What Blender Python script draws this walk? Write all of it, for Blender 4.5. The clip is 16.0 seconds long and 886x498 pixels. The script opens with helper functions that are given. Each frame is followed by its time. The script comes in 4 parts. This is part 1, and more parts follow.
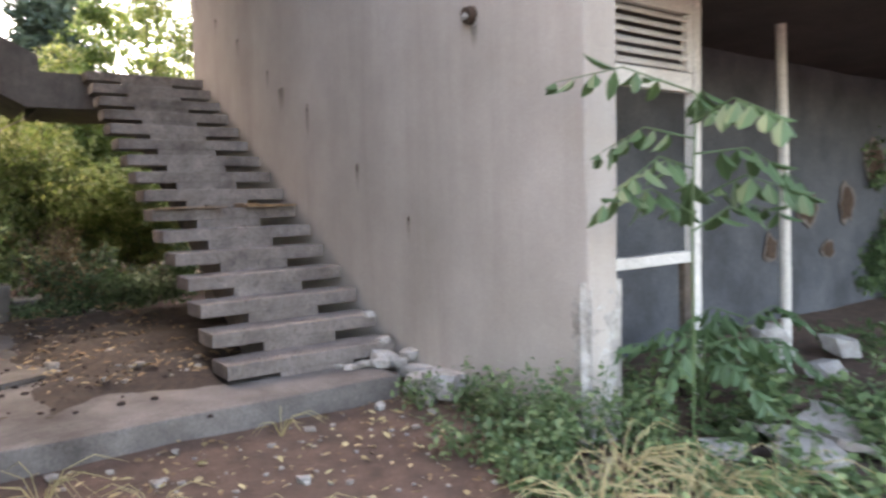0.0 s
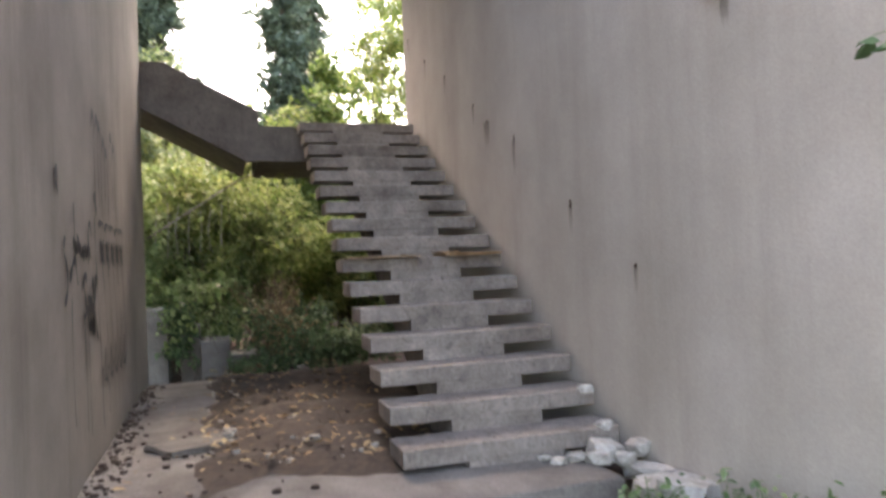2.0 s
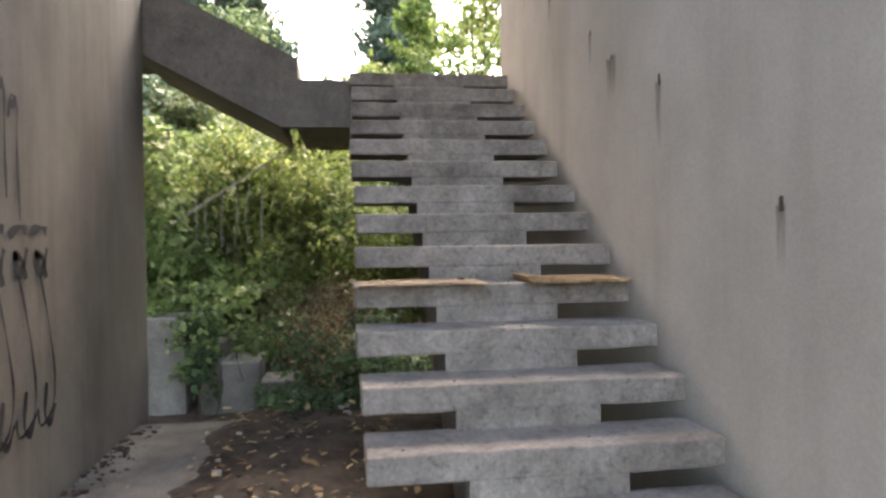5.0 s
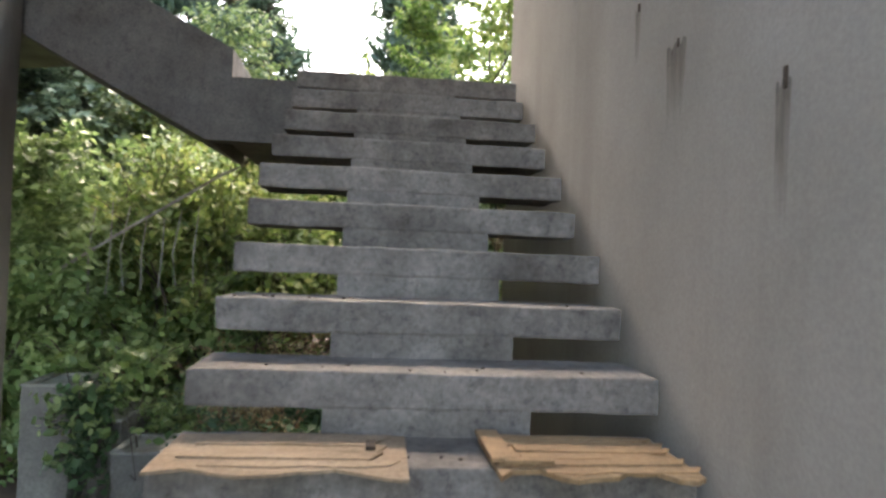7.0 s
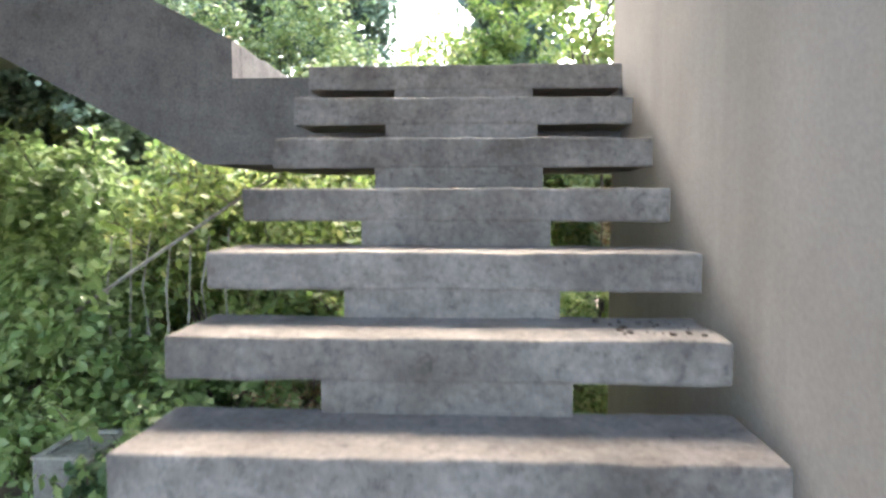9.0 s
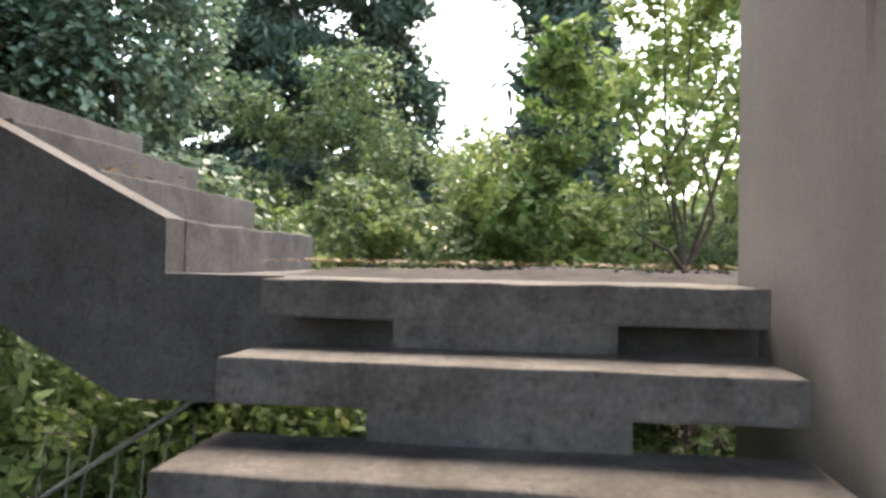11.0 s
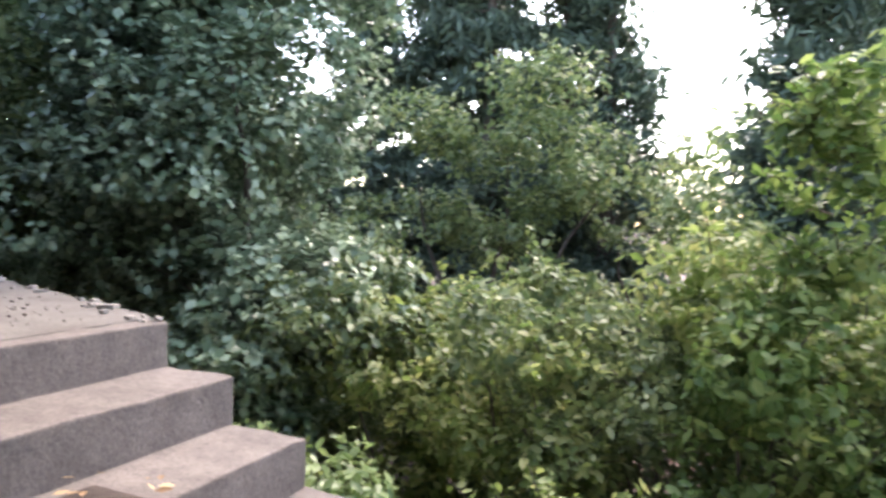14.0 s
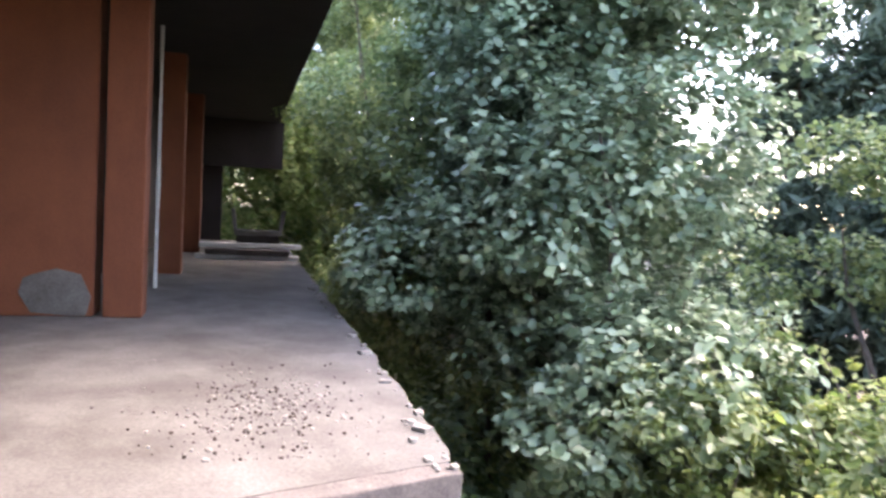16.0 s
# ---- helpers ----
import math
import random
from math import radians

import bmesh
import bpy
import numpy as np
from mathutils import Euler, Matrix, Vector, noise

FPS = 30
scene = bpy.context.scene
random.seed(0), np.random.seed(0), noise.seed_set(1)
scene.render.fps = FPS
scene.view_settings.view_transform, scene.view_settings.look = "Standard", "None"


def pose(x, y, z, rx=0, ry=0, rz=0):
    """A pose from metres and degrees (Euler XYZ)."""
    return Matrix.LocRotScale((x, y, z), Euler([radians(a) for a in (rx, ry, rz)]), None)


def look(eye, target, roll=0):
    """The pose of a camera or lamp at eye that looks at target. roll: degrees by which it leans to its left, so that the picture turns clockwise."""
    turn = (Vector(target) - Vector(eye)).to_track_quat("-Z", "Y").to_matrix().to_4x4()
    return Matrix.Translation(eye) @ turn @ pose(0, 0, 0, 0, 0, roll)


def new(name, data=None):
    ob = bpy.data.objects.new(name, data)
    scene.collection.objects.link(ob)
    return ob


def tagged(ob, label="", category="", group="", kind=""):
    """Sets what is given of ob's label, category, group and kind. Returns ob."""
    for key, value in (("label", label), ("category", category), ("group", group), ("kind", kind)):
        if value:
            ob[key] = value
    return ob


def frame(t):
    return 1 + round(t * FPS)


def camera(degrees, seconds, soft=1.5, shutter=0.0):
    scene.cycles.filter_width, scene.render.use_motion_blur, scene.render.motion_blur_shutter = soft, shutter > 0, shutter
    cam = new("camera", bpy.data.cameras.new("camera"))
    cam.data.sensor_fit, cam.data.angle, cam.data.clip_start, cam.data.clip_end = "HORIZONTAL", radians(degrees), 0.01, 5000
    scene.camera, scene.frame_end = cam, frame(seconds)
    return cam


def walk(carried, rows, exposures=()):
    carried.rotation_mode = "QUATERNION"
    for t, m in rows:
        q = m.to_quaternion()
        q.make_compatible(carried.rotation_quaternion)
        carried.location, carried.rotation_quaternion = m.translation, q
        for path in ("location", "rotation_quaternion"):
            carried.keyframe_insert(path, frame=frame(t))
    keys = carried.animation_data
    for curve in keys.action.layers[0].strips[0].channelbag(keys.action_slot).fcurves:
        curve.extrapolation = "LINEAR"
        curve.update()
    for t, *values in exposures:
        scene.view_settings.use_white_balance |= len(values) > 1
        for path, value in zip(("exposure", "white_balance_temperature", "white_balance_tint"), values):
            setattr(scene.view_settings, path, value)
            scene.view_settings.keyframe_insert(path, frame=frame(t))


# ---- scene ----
cam = camera(64.2, 16.0, soft=2.7, shutter=0.35)
PATH = [
    (0, (-2.971, -4.718, 1.268), (-1.788, -3.111, 1.133), -1.5),
    (0.5, (-2.828, -4.258, 1.152), (-1.833, -2.526, 1.047), 0.1),
    (1, (-2.563, -4.15, 1.182), (-1.758, -2.326, 1.028), -0.9),
    (1.5, (-2.428, -4.028, 1.155), (-1.721, -2.161, 1.037), -1.6),
    (2, (-2.283, -3.78, 1.201), (-1.674, -1.875, 1.241), -2.3),
    (2.5, (-2.069, -3.397, 1.208), (-1.582, -1.47, 1.431), -2.1),
    (3, (-1.941, -3.007, 1.276), (-1.505, -1.066, 1.485), -1.3),
    (3.5, (-1.725, -2.619, 1.313), (-1.373, -0.653, 1.418), -2.3),
    (3.7, (-1.646, -2.494, 1.33), (-1.342, -0.518, 1.386), -2.3),
    (6, (-1.214, -0.768, 1.583), (-0.941, 1.213, 1.556), 0.9),
    (6.5, (-1.048, -0.355, 1.653), (-0.788, 1.628, 1.673), 2.7),
    (7, (-0.843, 0.034, 1.761), (-0.645, 2.023, 1.794), 2.3),
    (7.5, (-0.697, 0.467, 1.805), (-0.545, 2.461, 1.75), 3.2),
    (8, (-0.578, 0.745, 1.95), (-0.563, 2.736, 1.76), 1.0),
    (8.5, (-0.56, 1.036, 2.047), (-0.625, 3.03, 1.914), 1.7),
    (9, (-0.585, 1.274, 2.309), (-0.695, 3.266, 2.165), 0.0),
    (9.5, (-0.548, 1.646, 2.472), (-0.722, 3.638, 2.415), 0.6),
    (10, (-0.545, 1.968, 2.764), (-0.742, 3.957, 2.705), -0.4),
    (10.2, (-0.561, 2.076, 2.802), (-0.762, 4.066, 2.777), 0.1),
    (12.3, (-0.62, 3.261, 3.424), (-0.925, 5.237, 3.475), 0.8),
    (12.5, (-0.681, 3.412, 3.537), (-0.987, 5.388, 3.554), 0.8),
    (13, (-0.713, 3.707, 3.775), (-1.097, 5.669, 3.751), 1.8),
    (13.5, (-0.691, 3.973, 3.865), (-1.267, 5.888, 3.827), 2.5),
    (14, (-0.647, 4.139, 4.03), (-1.492, 5.95, 3.94), 1.5),
    (14.5, (-0.712, 4.306, 4.139), (-1.803, 5.979, 4.031), 2.1),
    (15, (-0.747, 4.4, 4.347), (-2.066, 5.895, 4.188), 3.2),
    (15.5, (-0.778, 4.537, 4.411), (-2.32, 5.803, 4.269), 3.0),
    (16, (-0.754, 4.749, 4.529), (-2.437, 5.823, 4.413), 3.1),
]
walk(cam, [(t, look(eye, target, roll)) for t, eye, target, roll in PATH],
     exposures=[(0, 3.65, 8500, 18), (1.5, 3.7, 8500, 16), (3.5, 3.6, 8500, 14), (6, 4.1, 8200, 7), (6.5, 4.05, 8100, 6), (7.0, 3.6, 7800, 5), (7.5, 3.8, 7700, 5), (8.3, 4.55, 7500, 4), (9.0, 4.45, 7200, 4), (9.5, 4.0, 7200, 4), (10.2, 3.25, 7400, 4), (12.3, 2.95, 7000, 10), (14, 3.25, 7000, 14), (15.5, 3.3, 6800, 19), (16, 3.9, 6900, 20)])

# ---------- sky and sun (overcast) ----------
SUN_ELEV, SUN_ROT = radians(52), radians(3)
world = bpy.data.worlds.new("sky")
scene.world = world
world.use_nodes = True
wn = world.node_tree.nodes
sky = wn.new("ShaderNodeTexSky")
sky.sky_type = "NISHITA"
sky.sun_disc = False
sky.sun_elevation, sky.sun_rotation = SUN_ELEV, SUN_ROT
sky.air_density, sky.dust_density, sky.ozone_density = 1.0, 2.5, 1.0
wn["Background"].inputs["Strength"].default_value = 0.15
world.node_tree.links.new(sky.outputs[0], wn["Background"].inputs["Color"])
sun_data = bpy.data.lights.new("sun", "SUN")
sun_data.energy, sun_data.angle, sun_data.color = 0.32, radians(20), (1.0, 0.99, 0.98)
sun = new("sun", sun_data)
sun.matrix_world = look((0, 30, 60), (-math.sin(SUN_ROT) * 20, 30 - math.cos(SUN_ROT) * 20, 60 - 20 * math.tan(SUN_ELEV)))

# ---------- materials ----------
def shader(name, rough=0.9, metal=0.0):
    m = bpy.data.materials.new(name)
    m.use_nodes = True
    nt = m.node_tree
    b = nt.nodes["Principled BSDF"]
    b.inputs["Roughness"].default_value = rough
    b.inputs["Metallic"].default_value = metal
    return m, nt, b


def ramp(nt, fac, stops):
    n = nt.nodes.new("ShaderNodeValToRGB")
    while len(n.color_ramp.elements) < len(stops):
        n.color_ramp.elements.new(0.5)
    for e, (p, c) in zip(n.color_ramp.elements, stops):
        e.position, e.color = p, (*c, 1)
    nt.links.new(fac, n.inputs[0])
    return n.outputs[0]


def noise_tex(nt, coord, scale, detail=6, rough=0.6, stretch=None):
    n = nt.nodes.new("ShaderNodeTexNoise")
    n.inputs["Scale"].default_value, n.inputs["Detail"].default_value, n.inputs["Roughness"].default_value = scale, detail, rough
    if stretch:
        mp = nt.nodes.new("ShaderNodeMapping")
        mp.inputs["Scale"].default_value = stretch
        nt.links.new(coord, mp.inputs[0])
        coord = mp.outputs[0]
    nt.links.new(coord, n.inputs["Vector"])
    return n.outputs["Fac"]


def mix(nt, a, b, fac, mode="MIX"):
    n = nt.nodes.new("ShaderNodeMix")
    n.data_type, n.blend_type = "RGBA", mode
    if isinstance(fac, float):
        n.inputs[0].default_value = fac
    else:
        nt.links.new(fac, n.inputs[0])
    for k, v in ((6, a), (7, b)):
        if isinstance(v, tuple):
            n.inputs[k].default_value = (*v, 1)
        else:
            nt.links.new(v, n.inputs[k])
    return n.outputs[2]


def position(nt):
    return nt.nodes.new("ShaderNodeNewGeometry").outputs["Position"]


def bump(nt, b, height, strength, dist=0.01):
    n = nt.nodes.new("ShaderNodeBump")
    n.inputs["Strength"].default_value, n.inputs["Distance"].default_value = strength, dist
    nt.links.new(height, n.inputs["Height"])
    nt.links.new(n.outputs[0], b.inputs["Normal"])


def mineral(name, dark, light, stain, scale=3.0, stretch=None, rough=0.92, grain=60, relief=0.35, amount=0.55, speck=0.0):
    """Concrete, plaster, earth: two scales of noise, stains and fine relief."""
    m, nt, b = shader(name, rough)
    p = position(nt)
    base = ramp(nt, noise_tex(nt, p, scale), [(0.3, dark), (0.7, light)])
    spots = ramp(nt, noise_tex(nt, p, scale * 0.45, 8, 0.7, stretch), [(0.48, (0, 0, 0)), (0.72, (1, 1, 1))])
    lo = 0.9 if relief < 0.2 else 0.72
    fine = ramp(nt, noise_tex(nt, p, grain, 3), [(0.3, (lo, lo, lo)), (0.7, (1.08, 1.08, 1.08))])
    sc = nt.nodes.new("ShaderNodeMath")
    sc.operation = "MULTIPLY"
    sc.inputs[1].default_value = amount
    nt.links.new(spots, sc.inputs[0])
    c = mix(nt, base, stain, sc.outputs[0])
    c = mix(nt, c, fine, 1.0, "MULTIPLY")
    if speck:
        pits = ramp(nt, noise_tex(nt, p, 26, 5, 0.75), [(0.36, (1 - speck, 1 - speck, 1 - speck)), (0.46, (1, 1, 1))])
        grime = ramp(nt, noise_tex(nt, p, 7, 6, 0.7), [(0.38, (1 - speck * 0.6, 1 - speck * 0.62, 1 - speck * 0.65)), (0.56, (1.06, 1.05, 1.04))])
        c = mix(nt, mix(nt, c, pits, 1.0, "MULTIPLY"), grime, 1.0, "MULTIPLY")
    nt.links.new(c, b.inputs["Base Color"])
    bump(nt, b, noise_tex(nt, p, grain * 0.6, 6, 0.7), relief)
    return m


def leafy(name, a, b_, c, rough=0.5, trans=0.25):
    """Leaves: each one its own shade, some light passing through."""
    m, nt, b = shader(name, rough)
    g = nt.nodes.new("ShaderNodeNewGeometry")
    col = ramp(nt, g.outputs["Random Per Island"], [(0.0, a), (0.55, b_), (1.0, c)])
    big = ramp(nt, noise_tex(nt, g.outputs["Position"], 1.3, 3), [(0.3, (0.7, 0.75, 0.7)), (0.7, (1.15, 1.1, 1.0))])
    col = mix(nt, col, big, 1.0, "MULTIPLY")
    nt.links.new(col, b.inputs["Base Color"])
    tr = nt.nodes.new("ShaderNodeBsdfTranslucent")
    nt.links.new(col, tr.inputs["Color"])
    ms = nt.nodes.new("ShaderNodeMixShader")
    ms.inputs[0].default_value = trans
    nt.links.new(b.outputs[0], ms.inputs[1])
    nt.links.new(tr.outputs[0], ms.inputs[2])
    nt.links.new(ms.outputs[0], nt.nodes["Material Output"].inputs[0])
    return m


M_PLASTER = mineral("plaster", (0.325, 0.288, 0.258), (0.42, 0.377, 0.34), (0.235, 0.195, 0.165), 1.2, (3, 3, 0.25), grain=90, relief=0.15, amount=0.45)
# M_PLASTER again, browner, and darkened for the west wall's shaded face.
M_SHADED_PLASTER = mineral("shaded_plaster", (0.14, 0.118, 0.10), (0.225, 0.195, 0.17), (0.08, 0.062, 0.05), 1.4, (3, 3, 0.25), grain=90, relief=0.15, amount=0.6)
M_DAMP = mineral("damp_concrete", (0.10, 0.088, 0.08), (0.235, 0.212, 0.195), (0.035, 0.026, 0.022), 2.2, grain=50, relief=0.4, amount=0.85)
M_CONC = mineral("concrete", (0.162, 0.138, 0.125), (0.298, 0.258, 0.236), (0.085, 0.066, 0.057), 4, grain=55, relief=0.7, amount=0.8, speck=0.33)
M_CONC_DARK = mineral("weathered_concrete", (0.128, 0.108, 0.10), (0.20, 0.172, 0.16), (0.078, 0.064, 0.058), 3, (2, 2, 0.4), grain=80, relief=0.4, speck=0.25)
M_FLOOR = mineral("screed", (0.105, 0.093, 0.085), (0.195, 0.177, 0.163), (0.065, 0.053, 0.042), 2.5, grain=60, relief=0.35, amount=0.85)
M_EARTH = mineral("earth", (0.07, 0.042, 0.03), (0.15, 0.09, 0.065), (0.05, 0.035, 0.03), 6, grain=45, relief=0.9)
M_ORANGE = mineral("ochre_plaster", (0.14, 0.042, 0.018), (0.20, 0.062, 0.027), (0.09, 0.028, 0.014), 1.5, (2, 2, 0.4), grain=70, relief=0.15)
M_OLDWALL = mineral("peeling_wall", (0.05, 0.057, 0.067), (0.11, 0.12, 0.135), (0.02, 0.02, 0.022), 1.6, grain=50, relief=0.4)
# This dark base also stands in for shade on the recess room's walls.
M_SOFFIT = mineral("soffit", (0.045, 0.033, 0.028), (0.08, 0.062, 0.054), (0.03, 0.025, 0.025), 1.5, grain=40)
# Near-black brown: the gallery's deep shade is put into this colour.
M_GALLERY_SHADE = mineral("gallery_shade", (0.02, 0.013, 0.012), (0.036, 0.024, 0.022), (0.015, 0.012, 0.012), 1.5, grain=40)
M_STONE = mineral("rubble", (0.22, 0.20, 0.18), (0.40, 0.37, 0.335), (0.18, 0.13, 0.11), 14, grain=60, relief=0.8)
M_MASON = mineral("bare_masonry", (0.30, 0.28, 0.255), (0.50, 0.475, 0.445), (0.16, 0.13, 0.11), 7, grain=40, relief=0.9, amount=0.8)
M_PAINTWOOD = mineral("old_white_paint", (0.55, 0.53, 0.50), (0.70, 0.68, 0.64), (0.36, 0.32, 0.28), 6, (1, 1, 0.2), grain=50, relief=0.25)
M_BARK = mineral("bark", (0.06, 0.045, 0.035), (0.14, 0.11, 0.09), (0.04, 0.03, 0.025), 12, (3, 3, 0.4), grain=60, relief=0.9)
M_LEAF_YEL = leafy("bright_leaves", (0.13, 0.20, 0.055), (0.24, 0.31, 0.10), (0.38, 0.39, 0.17), 0.5, 0.55)
M_LEAF_MID = leafy("green_leaves", (0.10, 0.15, 0.062), (0.18, 0.24, 0.10), (0.29, 0.33, 0.15), 0.45, 0.45)
M_LEAF_DARK = leafy("ivy_leaves", (0.11, 0.165, 0.105), (0.23, 0.31, 0.20), (0.41, 0.49, 0.36), 0.35, 0.3)
M_NEEDLE = leafy("needles", (0.05, 0.08, 0.055), (0.09, 0.125, 0.09), (0.15, 0.19, 0.13), 0.6, 0.3)
M_WEED = leafy("weed_leaves", (0.055, 0.11, 0.05), (0.12, 0.19, 0.085), (0.22, 0.29, 0.14), 0.5, 0.3)

M_WOOD = mineral("plywood", (0.24, 0.155, 0.095), (0.38, 0.27, 0.185), (0.15, 0.09, 0.055), 4, (0.6, 9, 9), grain=70, relief=0.3, amount=0.6)
M_TIMBER = mineral("raw_plywood", (0.25, 0.14, 0.07), (0.40, 0.25, 0.135), (0.15, 0.085, 0.045), 4, (0.6, 9, 9), grain=70, relief=0.4, amount=0.6)
M_RUST = mineral("rust", (0.035, 0.022, 0.015), (0.09, 0.05, 0.03), (0.02, 0.015, 0.012), 30, grain=120, relief=0.6)
M_SPRAY = mineral("spray_paint", (0.012, 0.012, 0.015), (0.03, 0.03, 0.035), (0.05, 0.045, 0.045), 12, rough=0.7, grain=90, relief=0.1)
M_DRY = leafy("dry_leaves", (0.15, 0.09, 0.05), (0.27, 0.18, 0.105), (0.48, 0.38, 0.24), 0.8, 0.15)
M_DIRT = mineral("leaf_mould", (0.022, 0.014, 0.011), (0.066, 0.042, 0.032), (0.02, 0.013, 0.012), 14, grain=35, relief=1.0)
M_LEAF_FRESH = leafy("fresh_leaves", (0.13, 0.21, 0.08), (0.25, 0.34, 0.14), (0.40, 0.48, 0.25), 0.4, 0.5)
M_LEAF_GREEN = leafy("lush_leaves", (0.10, 0.18, 0.05), (0.18, 0.27, 0.08), (0.30, 0.37, 0.13), 0.45, 0.5)
M_STRAW = leafy("straw", (0.30, 0.24, 0.13), (0.42, 0.36, 0.21), (0.55, 0.49, 0.32), 0.8, 0.1)
M_FEATHER = leafy("feather_leaves", (0.045, 0.095, 0.045), (0.075, 0.14, 0.065), (0.12, 0.20, 0.09), 0.55, 0.25)


def stain_material():
    """Thin rust wash on render: opaque at its head, breaking up downwards."""
    m, nt, b = shader("rust_wash", 0.95)
    tc = nt.nodes.new("ShaderNodeTexCoord")
    sep = nt.nodes.new("ShaderNodeSeparateXYZ")
    nt.links.new(tc.outputs["Generated"], sep.inputs[0])
    n = noise_tex(nt, tc.outputs["Object"], 14, 6, 0.7, (3, 3, 0.4))
    mul = nt.nodes.new("ShaderNodeMath")
    mul.operation = "MULTIPLY"
    nt.links.new(sep.outputs["Z"], mul.inputs[0])
    nt.links.new(n, mul.inputs[1])
    f = ramp(nt, mul.outputs[0], [(0.12, (0, 0, 0)), (0.62, (0.62, 0.62, 0.62))])
    b.inputs["Base Color"].default_value = (0.17, 0.125, 0.095, 1)
    tr = nt.nodes.new("ShaderNodeBsdfTransparent")
    ms = nt.nodes.new("ShaderNodeMixShader")
    nt.links.new(f, ms.inputs[0])
    nt.links.new(tr.outputs[0], ms.inputs[1])
    nt.links.new(b.outputs[0], ms.inputs[2])
    nt.links.new(ms.outputs[0], nt.nodes["Material Output"].inputs[0])
    return m


M_WASH = stain_material()

# ---------- builders ----------
def part(name, bm, material, parent=None, label=""):
    me = bpy.data.meshes.new(name)
    bm.to_mesh(me)
    bm.free()
    me.materials.append(material)
    ob = new(name, me)
    if parent:
        ob.parent = parent
    if label:
        tagged(ob, label)
    return ob


def thing(name, label, category, loc=(0, 0, 0), group="", kind=""):
    ob = new(name)
    ob.location = loc
    return tagged(ob, label, category, group, kind)


def add_box(bm, x0, x1, y0, y1, z0, z1, bevel=0.0):
    r = bmesh.ops.create_cube(bm, size=1)
    bmesh.ops.transform(bm, verts=r["verts"], matrix=Matrix.LocRotScale(((x0 + x1) / 2, (y0 + y1) / 2, (z0 + z1) / 2), None, (x1 - x0, y1 - y0, z1 - z0)))
    if bevel:
        es = list({e for v in r["verts"] for e in v.link_edges})
        bmesh.ops.bevel(bm, geom=es, offset=bevel, segments=2, affect="EDGES", profile=0.5)


def box(x0, x1, y0, y1, z0, z1, bevel=0.0):
    bm = bmesh.new()
    add_box(bm, x0, x1, y0, y1, z0, z1, bevel)
    return bm


def worn_box(x0, x1, y0, y1, z0, z1, cut, rough, bevel=0.012, seed=0):
    """A box cut into a grid, with chipped edges and uneven faces."""
    bm = box(x0, x1, y0, y1, z0, z1)
    for axis, (lo, hi) in enumerate(((x0, x1), (y0, y1), (z0, z1))):
        n = max(1, int((hi - lo) / cut))
        for k in range(1, n):
            co, no = [0, 0, 0], [0, 0, 0]
            co[axis], no[axis] = lo + (hi - lo) * k / n, 1
            bmesh.ops.bisect_plane(bm, geom=bm.verts[:] + bm.edges[:] + bm.faces[:], plane_co=co, plane_no=no)
    sharp = [e for e in bm.edges if len(e.link_faces) == 2 and e.calc_face_angle(0) > 1.0]
    bmesh.ops.bevel(bm, geom=sharp, offset=bevel, segments=2, affect="EDGES", profile=0.6)
    for v in bm.verts:
        edge = sum((abs(v.co.x - x0) < 0.03 or abs(v.co.x - x1) < 0.03, abs(v.co.y - y0) < 0.03 or abs(v.co.y - y1) < 0.03, abs(v.co.z - z0) < 0.03 or abs(v.co.z - z1) < 0.03)) >= 2
        q = v.co * 9 + Vector((seed * 7.3, seed * 3.1, 0))
        v.co += noise.noise_vector(q) * rough * (1.6 if edge else 0.5)
    return bm


def prism_xz(points, y0, y1):
    """A solid whose outline in x and z is given, between two values of y."""
    bm = bmesh.new()
    a = [bm.verts.new((x, y0, z)) for x, z in points]
    b = [bm.verts.new((x, y1, z)) for x, z in points]
    bm.faces.new(a)
    bm.faces.new(list(reversed(b)))
    for i in range(len(a)):
        j = (i + 1) % len(a)
        bm.faces.new((a[j], a[i], b[i], b[j]))
    bmesh.ops.recalc_face_normals(bm, faces=bm.faces)
    return bm


def prism_yz(points, x0, x1):
    bm = prism_xz(points, -x1, -x0)
    bmesh.ops.transform(bm, verts=bm.verts, matrix=Matrix.Rotation(radians(90), 4, "Z"))
    bmesh.ops.recalc_face_normals(bm, faces=bm.faces)
    return bm


def tube(path, radii, sides=7):
    bm = bmesh.new()
    rings = []
    for i, p in enumerate(path):
        p = Vector(p)
        d = Vector(path[min(i + 1, len(path) - 1)]) - Vector(path[max(i - 1, 0)])
        q = d.to_track_quat("Z", "Y")
        rings.append([bm.verts.new(p + q @ Vector((math.cos(k * math.tau / sides), math.sin(k * math.tau / sides), 0)) * radii[i]) for k in range(sides)])
    for a, b in zip(rings, rings[1:]):
        for k in range(sides):
            bm.faces.new((a[k], a[(k + 1) % sides], b[(k + 1) % sides], b[k]))
    bm.faces.new(list(reversed(rings[0])))
    bm.faces.new(rings[-1])
    return bm


def join(bms):
    out = bmesh.new()
    for b in bms:
        me = bpy.data.meshes.new("tmp")
        b.to_mesh(me)
        b.free()
        out.from_mesh(me)
        bpy.data.meshes.remove(me)
    return out


